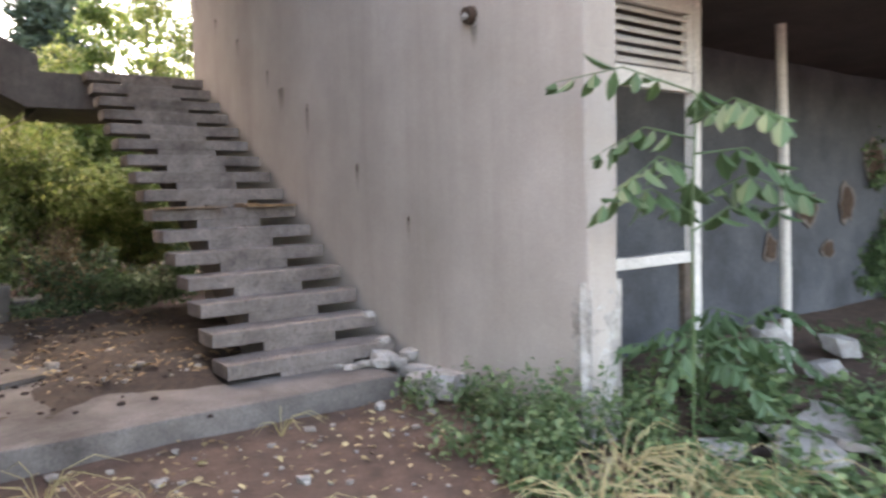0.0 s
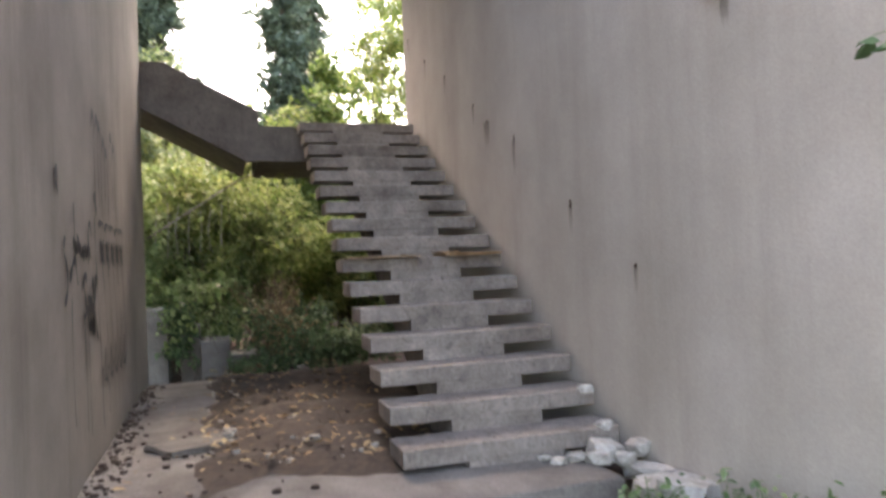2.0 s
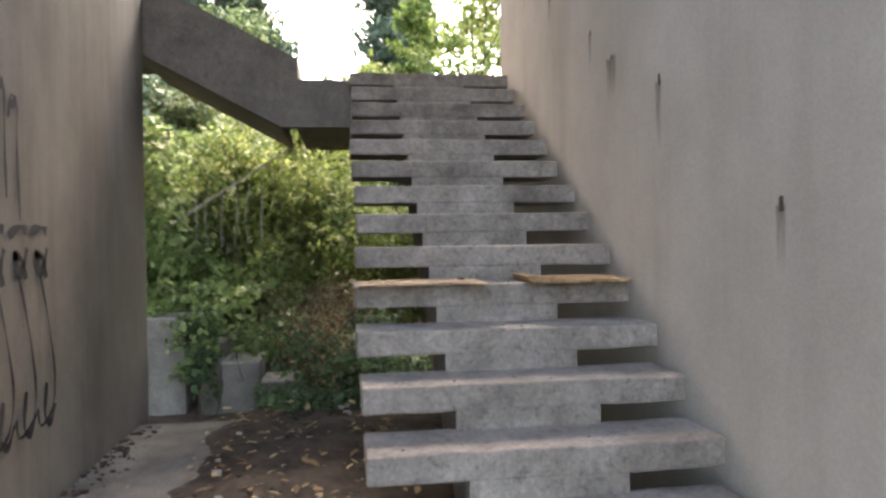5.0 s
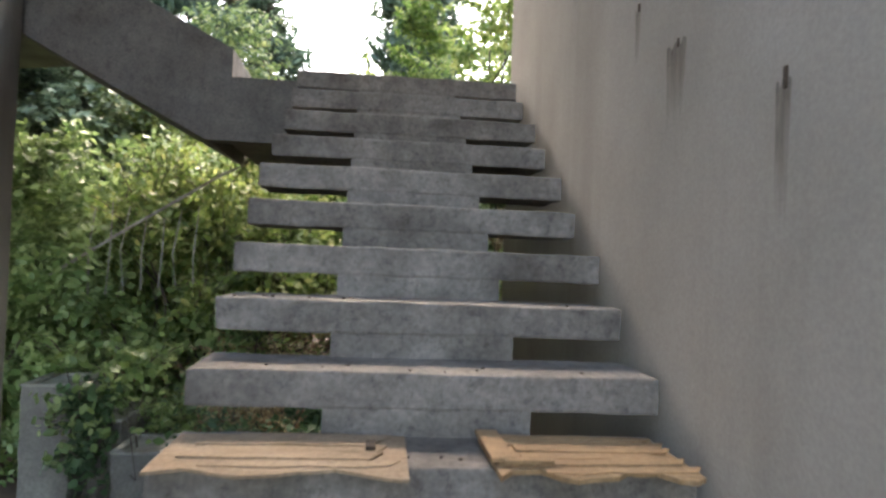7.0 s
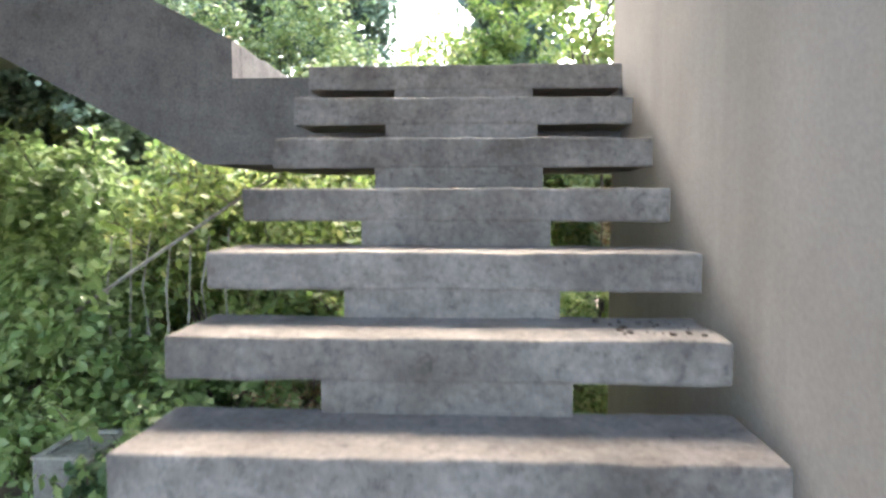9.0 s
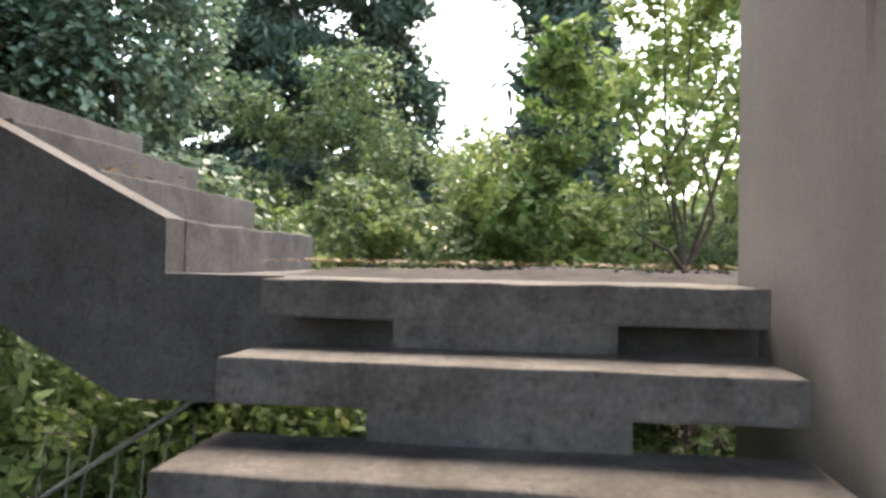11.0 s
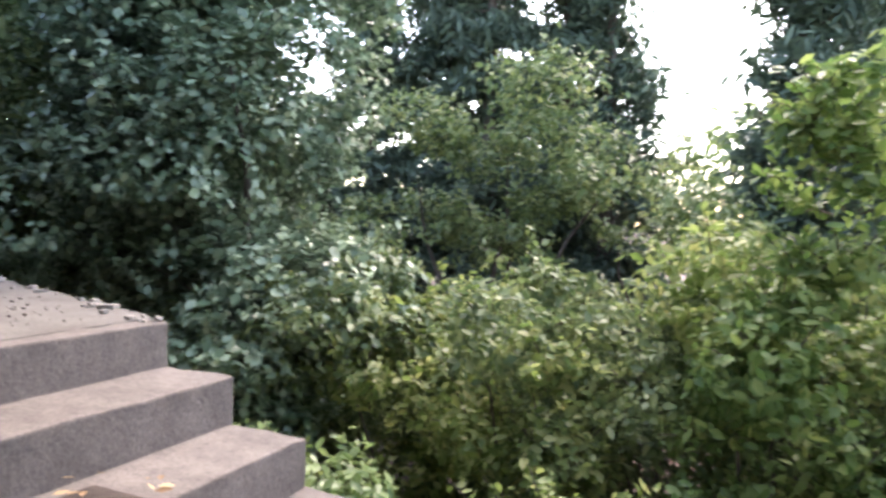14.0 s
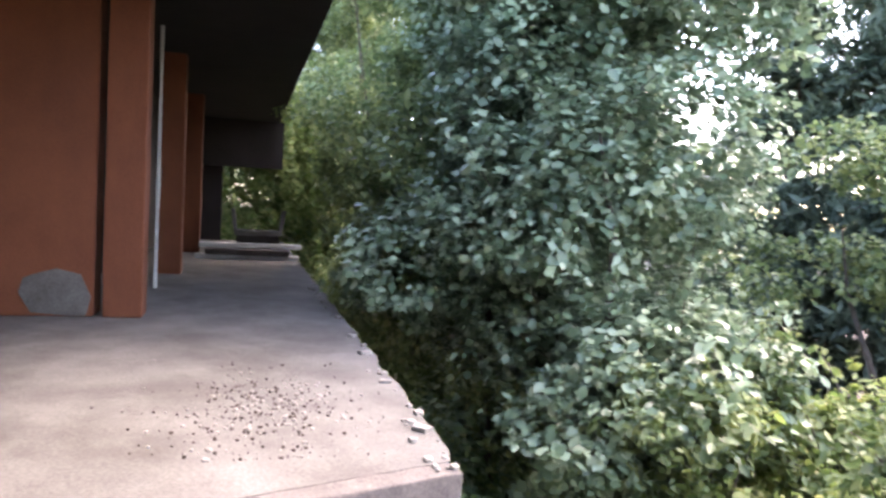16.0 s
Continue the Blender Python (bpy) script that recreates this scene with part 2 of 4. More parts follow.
def leaf_mesh(name, centres, sizes, material, parent=None, rng=None, normals=None, flat=0.5, slim=0.55, label=""):
    """Many small folded leaves, each four to six corners, in one mesh."""
    rng = rng or np.random.default_rng(1)
    n = len(centres)
    c = np.asarray(centres, float)
    s = np.asarray(sizes, float).reshape(-1, 1)
    up = rng.normal(size=(n, 3))
    up[:, 2] += flat * 3
    if normals is not None:
        up += normals * 2.0
    up /= np.linalg.norm(up, axis=1, keepdims=True)
    d = rng.normal(size=(n, 3))
    d[:, 2] -= 0.4
    d -= up * (d * up).sum(1, keepdims=True)
    d /= np.linalg.norm(d, axis=1, keepdims=True)
    w = np.cross(up, d)
    fold = up * s * 0.12
    v = np.stack([c - d * s, c - d * s * 0.2 + w * s * slim + fold, c + d * s * 0.5 + w * s * slim * 0.7 + fold, c + d * s * 1.1,
                  c + d * s * 0.5 - w * s * slim * 0.7 + fold, c - d * s * 0.2 - w * s * slim + fold], axis=1).reshape(-1, 3)
    base = np.arange(n)[:, None] * 6
    loops = np.concatenate([base + np.array([[0, 1, 2, 3]]), base + np.array([[0, 3, 4, 5]])], axis=1).reshape(-1)
    me = bpy.data.meshes.new(name)
    me.vertices.add(n * 6)
    me.vertices.foreach_set("co", v.reshape(-1))
    me.loops.add(n * 8)
    me.loops.foreach_set("vertex_index", loops)
    me.polygons.add(n * 2)
    me.polygons.foreach_set("loop_start", np.arange(n * 2) * 4)
    me.update(calc_edges=True)
    me.materials.append(material)
    ob = new(name, me)
    if parent:
        ob.parent = parent
    if label:
        tagged(ob, label)
    return ob


def clumps(rng, blobs, per, shell=0.55):
    """Leaf places: blobs are (centre, radii); leaves gather near the ragged, gappy outside of each."""
    pts, nrm = [], []
    for (cx, cy, cz, rx, ry, rz) in blobs:
        k = int(per * rx * rz + per * ry * rz + per * rx * ry) + 8
        d = rng.normal(size=(k, 3))
        d /= np.linalg.norm(d, axis=1, keepdims=True)
        rad = shell + (1 - shell) * rng.random(k) ** 0.5
        wob = np.array([noise.noise(Vector((a * 1.7 + cx, b * 1.7 + cy, e * 1.7 + cz))) + 0.5 * noise.noise(Vector((a * 4.5 + cx, b * 4.5, e * 4.5 + cz))) for a, b, e in d])
        rad = rad * (1 + 0.6 * wob)
        p = d * rad[:, None] * np.array([rx, ry, rz]) + np.array([cx, cy, cz])
        gap = np.array([noise.noise(Vector(q) * 3.1) for q in p])
        keep = gap + 0.18 * rng.normal(size=k) > -0.16
        pts.append(p[keep])
        nrm.append(d[keep])
    return np.concatenate(pts), np.concatenate(nrm)


def shoots(rng, blobs, per_blob, reach, step):
    """Leaf places along arching twigs that stand out of the blobs, and the twigs' paths."""
    pts, paths = [], []
    for (cx, cy, cz, rx, ry, rz) in blobs:
        for _ in range(per_blob):
            d = rng.normal(size=3)
            d[2] = abs(d[2]) * 0.8 + 0.1
            d /= np.linalg.norm(d)
            a = np.array([cx, cy, cz]) + d * np.array([rx, ry, rz]) * 0.6
            L = reach * rng.uniform(0.5, 1.2)
            e = a + d * L + np.array([0, 0, L * rng.uniform(-0.1, 0.35)])
            m = (a + e) / 2 + np.array([0, 0, L * 0.12])
            paths.append((a, m, e))
            n = max(4, int(L / step))
            for i in range(n):
                f = 0.2 + 0.8 * i / n
                q = (1 - f) ** 2 * a + 2 * f * (1 - f) * m + f * f * e
                pts.append(q + rng.normal(size=3) * step * 0.8)
    return np.array(pts), paths


RISE, RUN, RUN2 = 0.18, 0.29, 0.33
TREAD_L, TREAD_R = -1.34, 0.0
SPINE_L, SPINE_R = -0.965, -0.372
LAND_Y0, LAND_Y1 = 4.64, 6.18
LAND_Z, TOP_Z = 16 * RISE, 20 * RISE
STEP_X = -1.78
TOP_X = STEP_X - 3 * RUN2
WALL_X, LWALL_X = 0.06, -3.04
SOFF_Z = 6.12
SKEW = Matrix.Translation((TOP_X, LAND_Y1, 0)) @ Matrix.Rotation(radians(-16.9), 4, "Z")


def gallery(u, v, z):
    """A place on the gallery: u metres along its edge, v metres inwards from it."""
    return SKEW @ Vector((-u, -v, z))


def ground_z(x, y):
    z = -0.11 + 0.045 * min(0, y + 0.5) + 0.03 * noise.noise(Vector((x * 0.8, y * 0.8, 0))) + 0.015 * noise.noise(Vector((x * 3, y * 3, 4)))
    return max(z, -0.5)


# ---------- ground ----------
def make_ground():
    bm = bmesh.new()
    xs = [-400, -120, -50, -25, -15] + [-10 + 0.2 * i for i in range(86)] + [12, 20, 40, 120, 400]
    ys = [-400, -120, -40, -15, -10] + [-8 + 0.2 * i for i in range(106)] + [18, 25, 45, 120, 400]
    g = [[bm.verts.new((x, y, ground_z(x, y) if abs(x) < 14 and abs(y) < 15 else -0.3)) for x in xs] for y in ys]
    for a, b in zip(g, g[1:]):
        for i in range(len(xs) - 1):
            bm.faces.new((a[i], a[i + 1], b[i + 1], b[i]))
    for f in bm.faces:
        f.smooth = True
    tagged(part("ground", bm, M_EARTH), "bare reddish-brown earth strewn with leaf litter", "ground", kind="structure")


def mound(x0, x1, y0, y1, base, height, seed, step=0.06):
    """A low uneven heap of earth that thins out to nothing at its rim."""
    bm = bmesh.new()
    nx, ny = int((x1 - x0) / step), int((y1 - y0) / step)
    g = []
    for j in range(ny + 1):
        row = []
        for i in range(nx + 1):
            u, v = i / nx, j / ny
            x, y = x0 + (x1 - x0) * u, y0 + (y1 - y0) * v
            rim = min(u, 1 - u, v, 1 - v) * 5.0
            rim += 0.45 * noise.noise(Vector((x * 2.2, y * 2.2, seed)))
            h = height * max(0.0, min(1.0, rim)) * (0.7 + 0.6 * noise.noise(Vector((x * 3, y * 3, seed + 5))) + 0.25 * noise.noise(Vector((x * 12, y * 12, seed))))
            row.append(bm.verts.new((x, y, base + h - 0.012)))
        g.append(row)
    for a, b in zip(g, g[1:]):
        for i in range(nx):
            bm.faces.new((a[i], a[i + 1], b[i + 1], b[i]))
    for f in bm.faces:
        f.smooth = True
    return bm


make_ground()
pad = tagged(part("pavement", worn_box(LWALL_X + 0.003, -0.28, -0.5, 4.3, -0.4, 0.04, 0.3, 0.007), M_DAMP), "damp, dirt-stained grey concrete pad with a low front kerb", "pavement", kind="structure")

# ---------- walls ----------
wall_right = tagged(part("wall_east", worn_box(WALL_X, WALL_X + 0.27, -1.98, 4.89, -0.6, 6.6, 0.45, 0.006, 0.025), M_PLASTER), "tall beige rendered concrete wall beside the stairs, broken at its foot", "wall", kind="structure")
# Its plaster colour holds the shade of this side of the passage.
wall_left = tagged(part("wall_west", worn_box(LWALL_X - 0.3, LWALL_X, -2.6, 4.6, -0.6, 6.6, 0.45, 0.006, 0.025), M_SHADED_PLASTER), "beige rendered wall with black sprayed scribbles", "wall", kind="structure")
# Slabs added out of view to cut the sky over stairs and landing.
tagged(part("passage_shade_slab", join([box(-9, 6, 1.2, 3.7, 6.61, 6.9), worn_box(LWALL_X - 0.1, WALL_X + 0.1, 1.2, 4.55, 5.3, 5.6, 0.5, 0.006), worn_box(-1.9, WALL_X + 0.27, 4.553, 5.95, SOFF_Z + 0.03, SOFF_Z + 0.33, 0.5, 0.006)]), M_SOFFIT), "dark concrete slabs added out of view to shade the passage", "ceiling", kind="structure")

tagged(part("beam", worn_box(-0.12, WALL_X + 0.27, 4.893, 5.15, 4.83, 6.1, 0.3, 0.005), M_CONC_DARK), "dark concrete beam stub at the head of the wall", "beam", kind="structure")

# ---------- lower flight ----------
stairs = thing("staircase", "straight concrete staircase with open cantilevered treads on a central spine", "staircase")
spine_pts = []
for i in range(1, 17):
    spine_pts += [(RUN * (i - 1) + 0.004, RISE * (i - 1) - (0.15 if i == 1 else 0)), (RUN * (i - 1) + 0.004, RISE * i - 0.05)]
spine_pts += [(4.75, RISE * 16 - 0.05), (4.75, RISE * 16 - 0.42), (4.40, RISE * 16 - 0.42), (0.35, -0.16)]
part("spine", prism_yz(spine_pts, SPINE_L, SPINE_R), M_CONC, stairs)
for i in range(1, 17):
    y = RUN * (i - 1)
    part("tread", worn_box(TREAD_L + 0.012 * math.sin(i * 5.1), TREAD_R + 0.008 * math.sin(i * 3.3), y, y + 0.33 if i < 16 else 4.64, RISE * i - 0.105, RISE * i, 0.07, 0.0035, 0.009, i), M_CONC, stairs)

# ---------- landing and upper flight ----------
landing = tagged(part("landing", worn_box(STEP_X - 0.02, 1.35, LAND_Y0 + 0.003, LAND_Y1, LAND_Z - 0.41, LAND_Z - 0.004, 0.2, 0.005), M_CONC_DARK), "grey concrete landing slab covered with earth and fallen leaves", "landing", kind="structure")
upper = thing("upper_staircase", "short solid concrete flight with a sloping side beam", "staircase")
for j in range(1, 5):
    x = STEP_X - RUN2 * (j - 1)
    part("step", worn_box(x - (0.5 if j < 4 else 0.12), x, LAND_Y0 + 0.128, LAND_Y1 - 0.002 * j, LAND_Z + RISE * (j - 1) - 0.14, LAND_Z + RISE * j - (0.003 if j == 4 else 0), 0.08, 0.005, 0.009, j + 30), M_CONC_DARK, upper)
zb = LAND_Z - 0.41
part("side_beam", prism_xz([(-1.345, LAND_Z), (STEP_X, LAND_Z), (STEP_X, LAND_Z + RISE), (-2.80, TOP_Z - 0.02), (-3.4, TOP_Z - 0.02), (-3.4, 3.24), (-3.2, 3.14), (-1.93, zb), (-1.345, zb)], LAND_Y0, LAND_Y0 + 0.125), M_CONC_DARK, upper)
part("soffit_slab", prism_xz([(-1.93, zb), (-3.2, 3.14), (-3.2, 3.26), (-1.93, zb + 0.12)], LAND_Y0 + 0.126, LAND_Y1 - 0.01), M_CONC_DARK, upper)


def slab(rim, z0, z1):
    bm = bmesh.new()
    a = [bm.verts.new((x, y, z1)) for x, y in rim]
    b = [bm.verts.new((x, y, z0)) for x, y in rim]
    bm.faces.new(a)
    bm.faces.new(list(reversed(b)))
    for i in range(len(a)):
        bm.faces.new((a[i], b[i], b[(i + 1) % len(a)], a[(i + 1) % len(a)]))
    bmesh.ops.recalc_face_normals(bm, faces=bm.faces)
    return bm


def edge_at(u):
    return tuple(gallery(u, 0.012 * math.sin(u * 9) + 0.01 * math.sin(u * 23), 0))[:2]


def gallery_floor():
    near = [(TOP_X - 0.1, LAND_Y1), edge_at(0.2), edge_at(0.4), edge_at(0.615), (edge_at(0.615)[0], LAND_Y0 + 0.126), (TOP_X - 0.1, LAND_Y0 + 0.126)]
    x = edge_at(0.615)[0]
    far = [edge_at(0.615 + 0.21 * k) for k in range(62)] + [tuple(gallery(13.6, 4, 0))[:2], (-9, 1.5), (x, 1.5)]
    return join([slab(near, TOP_Z - 0.3, TOP_Z), slab(far, TOP_Z - 0.3, TOP_Z)])


tagged(part("floor", gallery_floor(), M_FLOOR), "dusty screed gallery floor with a crumbling outer edge", "floor", kind="structure")


# ---------- upper gallery ----------
def placed(ob, m=None):
    ob.matrix_world = (m or SKEW) @ ob.matrix_world
    return ob


tagged(placed(part("wall_gallery_end", worn_box(-3.5, -3.24, -6.5, -1.83, TOP_Z + 0.002, SOFF_Z, 0.4, 0.004), M_ORANGE)), "ochre-orange rendered end wall with a bare patch", "wall", kind="structure")
# Not the ochre: this wall's colour carries the dimness of the gallery.
tagged(placed(part("wall_gallery", worn_box(-13.4, -3.52, -2.5, -2.3, TOP_Z + 0.002, SOFF_Z, 0.6, 0.004), M_GALLERY_SHADE)), "gallery wall coloured dark brown for its shade", "wall", kind="structure")
for k, u in enumerate((3.2, 6.3, 9.6)):
    tagged(placed(part("column", worn_box(-u - 0.25, -u, -1.77, -1.5, TOP_Z + 0.002, SOFF_Z, 0.2, 0.004), M_ORANGE)), "square ochre-painted concrete column", "column", kind="structure")
# Second box is an unseen strip added to shade the steps and landing.
tagged(placed(part("ceiling", join([worn_box(-13.5, 0.2, -6.5, -0.18, SOFF_Z, SOFF_Z + 0.3, 1.0, 0.004), box(0.2, 2.4, -1.75, -0.18, SOFF_Z, SOFF_Z + 0.3)]), M_GALLERY_SHADE)), "gallery soffit coloured dark for its shade, with an added unseen strip over the steps", "ceiling", kind="structure")
# Unseen wall added to stop light entering the gallery from the south.
tagged(part("wall_light_stop", worn_box(-9, -3.345, 1.35, 1.5, 3.3, SOFF_Z + 0.4, 0.6, 0.004), M_ORANGE), "plain ochre wall added out of view to keep light from the gallery hall", "wall", kind="structure")
# Far wall and beam are coloured dark for the shade there.
tagged(placed(part("wall_gallery_far", worn_box(-13.4, -13.2, -2.3, -1.3, TOP_Z + 0.002, SOFF_Z, 0.5, 0.004), M_GALLERY_SHADE)), "wall closing the far end of the gallery, coloured dark brown for its shade", "wall", kind="structure")

tagged(placed(part("beam", worn_box(-13.15, -12.85, -2.29, -0.1, 5.15, SOFF_Z - 0.002, 0.4, 0.004), M_GALLERY_SHADE)), "concrete beam across the far end of the gallery, coloured dark for its shade", "beam", kind="structure")


def plate(pts, thick, m):
    bm = bmesh.new()
    a = [bm.verts.new((x, y, thick)) for x, y in pts]
    b = [bm.verts.new((x, y, 0)) for x, y in pts]
    bm.faces.new(a)
    bm.faces.new(list(reversed(b)))
    for i in range(len(a)):
        bm.faces.new((a[i], b[i], b[(i + 1) % len(a)], a[(i + 1) % len(a)]))
    bmesh.ops.transform(bm, verts=bm.verts, matrix=m)
    bmesh.ops.recalc_face_normals(bm, faces=bm.faces)
    return bm


# bare patch of render on the end wall, facing the steps
face_end = SKEW @ Matrix.Translation((-3.238, -1.98, TOP_Z + 0.01)) @ Matrix(((0, 0, 1, 0), (1, 0, 0, 0), (0, 1, 0, 0), (0, 0, 0, 1)))
tagged(part("bare_patch", plate([(-0.26, 0.02), (-0.02, 0.0), (0.10, 0.0), (0.13, 0.14), (0.06, 0.30), (-0.10, 0.34), (-0.20, 0.31), (-0.31, 0.27), (-0.34, 0.16)], 0.006, face_end), M_FLOOR), "bare grey patch where the ochre render fell off", "wall patch")

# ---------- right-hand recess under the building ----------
# Carried south out of view to keep skylight off the recess.
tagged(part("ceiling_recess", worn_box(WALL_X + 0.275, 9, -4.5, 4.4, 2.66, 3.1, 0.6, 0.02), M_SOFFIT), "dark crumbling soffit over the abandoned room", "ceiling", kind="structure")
# Unseen storey, added to block eastern sky from the west wall.
tagged(part("wall_unseen_storey", worn_box(WALL_X + 0.275, 9, -4.5, 4.4, 3.102, 6.6, 1.2, 0.006), M_PLASTER), "plain beige upper storey, unseen, added to cut the eastern sky", "wall", kind="structure")
tagged(part("wall_recess_back", worn_box(1.42, 9, -0.75, -0.5, -0.5, 2.66, 0.5, 0.015), M_OLDWALL), "peeling blue-grey wall with broken holes", "wall", kind="structure")
# The room's gloom is put into the colour of these two walls.
tagged(part("wall_recess_inner", worn_box(WALL_X + 0.275, 9, 4.2, 4.4, -0.5, 2.66, 0.6, 0.006), M_SOFFIT), "back wall of the abandoned room, coloured dark for its shade", "wall", kind="structure")
tagged(part("wall_recess_side", worn_box(8.8, 9, -4.5, 4.2, -0.5, 2.66, 0.6, 0.006), M_SOFFIT), "side wall of the abandoned room, coloured dark for its shade", "wall", kind="structure")


def louvre_window():
    t = thing("window_frame", "old white-painted timber frame with a louvre panel above an empty opening", "window frame", (0.345, -1.75, 0))
    part("post", worn_box(1.03, 1.11, -0.04, 0.04, -0.35, 2.63, 0.2, 0.004, 0.006, 1), M_PAINTWOOD, t)
    part("sill_bar", worn_box(0.0, 1.025, -0.045, 0.045, 0.80, 0.875, 0.2, 0.004, 0.006, 2), M_PAINTWOOD, t)
    part("lower_post", worn_box(0.94, 1.025, -0.02, 0.03, -0.35, 0.795, 0.2, 0.004, 0.006, 3), M_BARK, t)
    lou = part("louvre", join([box(0.0, 1.025, -0.03, 0.03, 2.50, 2.60, 0.005), box(0.0, 1.025, -0.03, 0.03, 1.97, 2.10, 0.005), box(0.97, 1.025, -0.03, 0.03, 2.105, 2.495, 0.005)]), M_PAINTWOOD, t)
    for k in range(6):
        bm = box(0.01, 0.965, -0.035, 0.035, -0.006, 0.006)
        bmesh.ops.transform(bm, verts=bm.verts, matrix=pose(0, 0, 2.14 + 0.065 * k, 38, 0, 0))
        part("slat", bm, M_PAINTWOOD, lou)


louvre_window()
tagged(part("pipe", tube([(3.0, -1.6, -0.3), (2.95, -1.6, 1.2), (2.86, -1.6, 2.66)], [0.045, 0.042, 0.042], 12), M_PAINTWOOD), "pale vertical pipe standing in front of the peeling wall", "pipe")

# ---------- wall details ----------
def rust_run(y, z, w, h):
    bm = bmesh.new()
    n = 7
    top = [bm.verts.new((WALL_X - 0.0075, y + w * (k / n - 0.5), z + 0.012 * math.sin(k * 2.2))) for k in range(n + 1)]
    low = [bm.verts.new((WALL_X - 0.0075, y + w * 0.7 * (k / n - 0.5), z - h * (0.75 + 0.25 * math.sin(k * 1.9 + y)))) for k in range(n + 1)]
    for k in range(n):
        bm.faces.new((top[k], top[k + 1], low[k + 1], low[k]))
    ob = part("rust_stain", bm, M_WASH)
    tagged(ob, "brown rust streak running down the beige wall", "stain", "rust streaks")


for k, (y, z, w, h) in enumerate(((0.6, 1.57, 0.055, 0.30), (-0.17, 1.14, 0.04, 0.26), (1.52, 2.19, 0.06, 0.45), (2.43, 2.67, 0.05, 0.3), (3.25, 3.16, 0.05, 0.3), (3.94, 3.52, 0.05, 0.3), (2.1, 2.45, 0.14, 0.34), (-1.02, 2.42, 0.07, 0.22), (4.62, 3.98, 0.05, 0.3))):
    rust_run(y, z, w, h)
    if k == 7:
        continue
    long = 0.034 if k in (0, 2) else 0.018
    bm = worn_box(WALL_X - 0.009, WALL_X + 0.02, y - 0.007, y + 0.007, z - long / 2, z + long, 0.012, 0.006, 0.003, k)
    tagged(part("wall_tie", bm, M_RUST), "rusted stub of a wall tie in the render", "wall tie", "wall ties")
conduit = thing("wall_socket", "rusty round junction box hanging from the wall", "junction box", (WALL_X, -0.99, 2.5))
part("rim", tube([(0.0, 0, 0), (-0.05, 0.0, -0.01)], [0.062, 0.055], 14), M_RUST, conduit)
part("plug", tube([(-0.05, 0, -0.01), (-0.075, 0.005, -0.03)], [0.024, 0.014], 10), M_STONE, conduit)


def rock(rx, ry, rz, seed, cuts=2):
    bm = bmesh.new()
    bmesh.ops.create_icosphere(bm, subdivisions=cuts, radius=1)
    rng = random.Random(seed)
    off = Vector((rng.random() * 50, rng.random() * 50, rng.random() * 50))
    for v in bm.verts:
        f = 1 + 0.7 * noise.noise(v.co * 1.1 + off) + 0.2 * noise.noise(v.co * 3 + off)
        c = Vector([max(-0.72, min(0.72, a)) for a in v.co * f])
        v.co = Vector((c.x * rx, c.y * ry, c.z * rz)) / 0.72
    return bm


# the broken foot of the wall: bare masonry on both faces of the corner
def masonry(w, h, seed, m):
    bm = mound(0, w, 0, h, 0, 0.035, seed, 0.022)
    for v in bm.verts:
        if v.co.z > -0.005:
            v.co.z += 0.02 * noise.noise(v.co * 22) + 0.012 * noise.noise(v.co * 55)
    bmesh.ops.transform(bm, verts=bm.verts, matrix=m)
    return bm


broken = thing("bare_masonry", "pale broken masonry where the render fell off the wall's corner", "masonry", (WALL_X, -1.98, 0))
part("side_face", masonry(0.16, 1.1, 4, Matrix(((0, 0, -1, 0.002), (-1, 0, 0, 0.14), (0, 1, 0, -0.36), (0, 0, 0, 1)))), M_MASON, broken)
part("end_face", masonry(0.36, 1.18, 9, Matrix(((1, 0, 0, -0.05), (0, 0, -1, 0.002), (0, 1, 0, -0.40), (0, 0, 0, 1)))), M_MASON, broken)


# sprayed scribbles on the left wall: (y, z) strokes
def stroke(points, w):
    """A sprayed line on the wall face, rounded by interpolation."""
    pts = [Vector((LWALL_X + 0.008, y, z)) for y, z in points]
    fine = []
    for i in range(len(pts) - 1):
        p0, p1, p2, p3 = pts[max(i - 1, 0)], pts[i], pts[i + 1], pts[min(i + 2, len(pts) - 1)]
        for k in range(6):
            t = k / 6
            fine.append(0.5 * ((2 * p1) + (p2 - p0) * t + (2 * p0 - 5 * p1 + 4 * p2 - p3) * t * t + (3 * p1 - p0 - 3 * p2 + p3) * t ** 3))
    fine.append(pts[-1])
    bm = bmesh.new()
    rows = []
    for i, p in enumerate(fine):
        d = (fine[min(i + 1, len(fine) - 1)] - fine[max(i - 1, 0)]).normalized()
        s = Vector((0, -d.z, d.y)) * w * (0.75 + 0.35 * math.sin(i * 0.7)) / 2
        rows.append((bm.verts.new(p + s), bm.verts.new(p - s)))
    for a, b in zip(rows, rows[1:]):
        bm.faces.new((a[0], a[1], b[1], b[0]))
    return bm


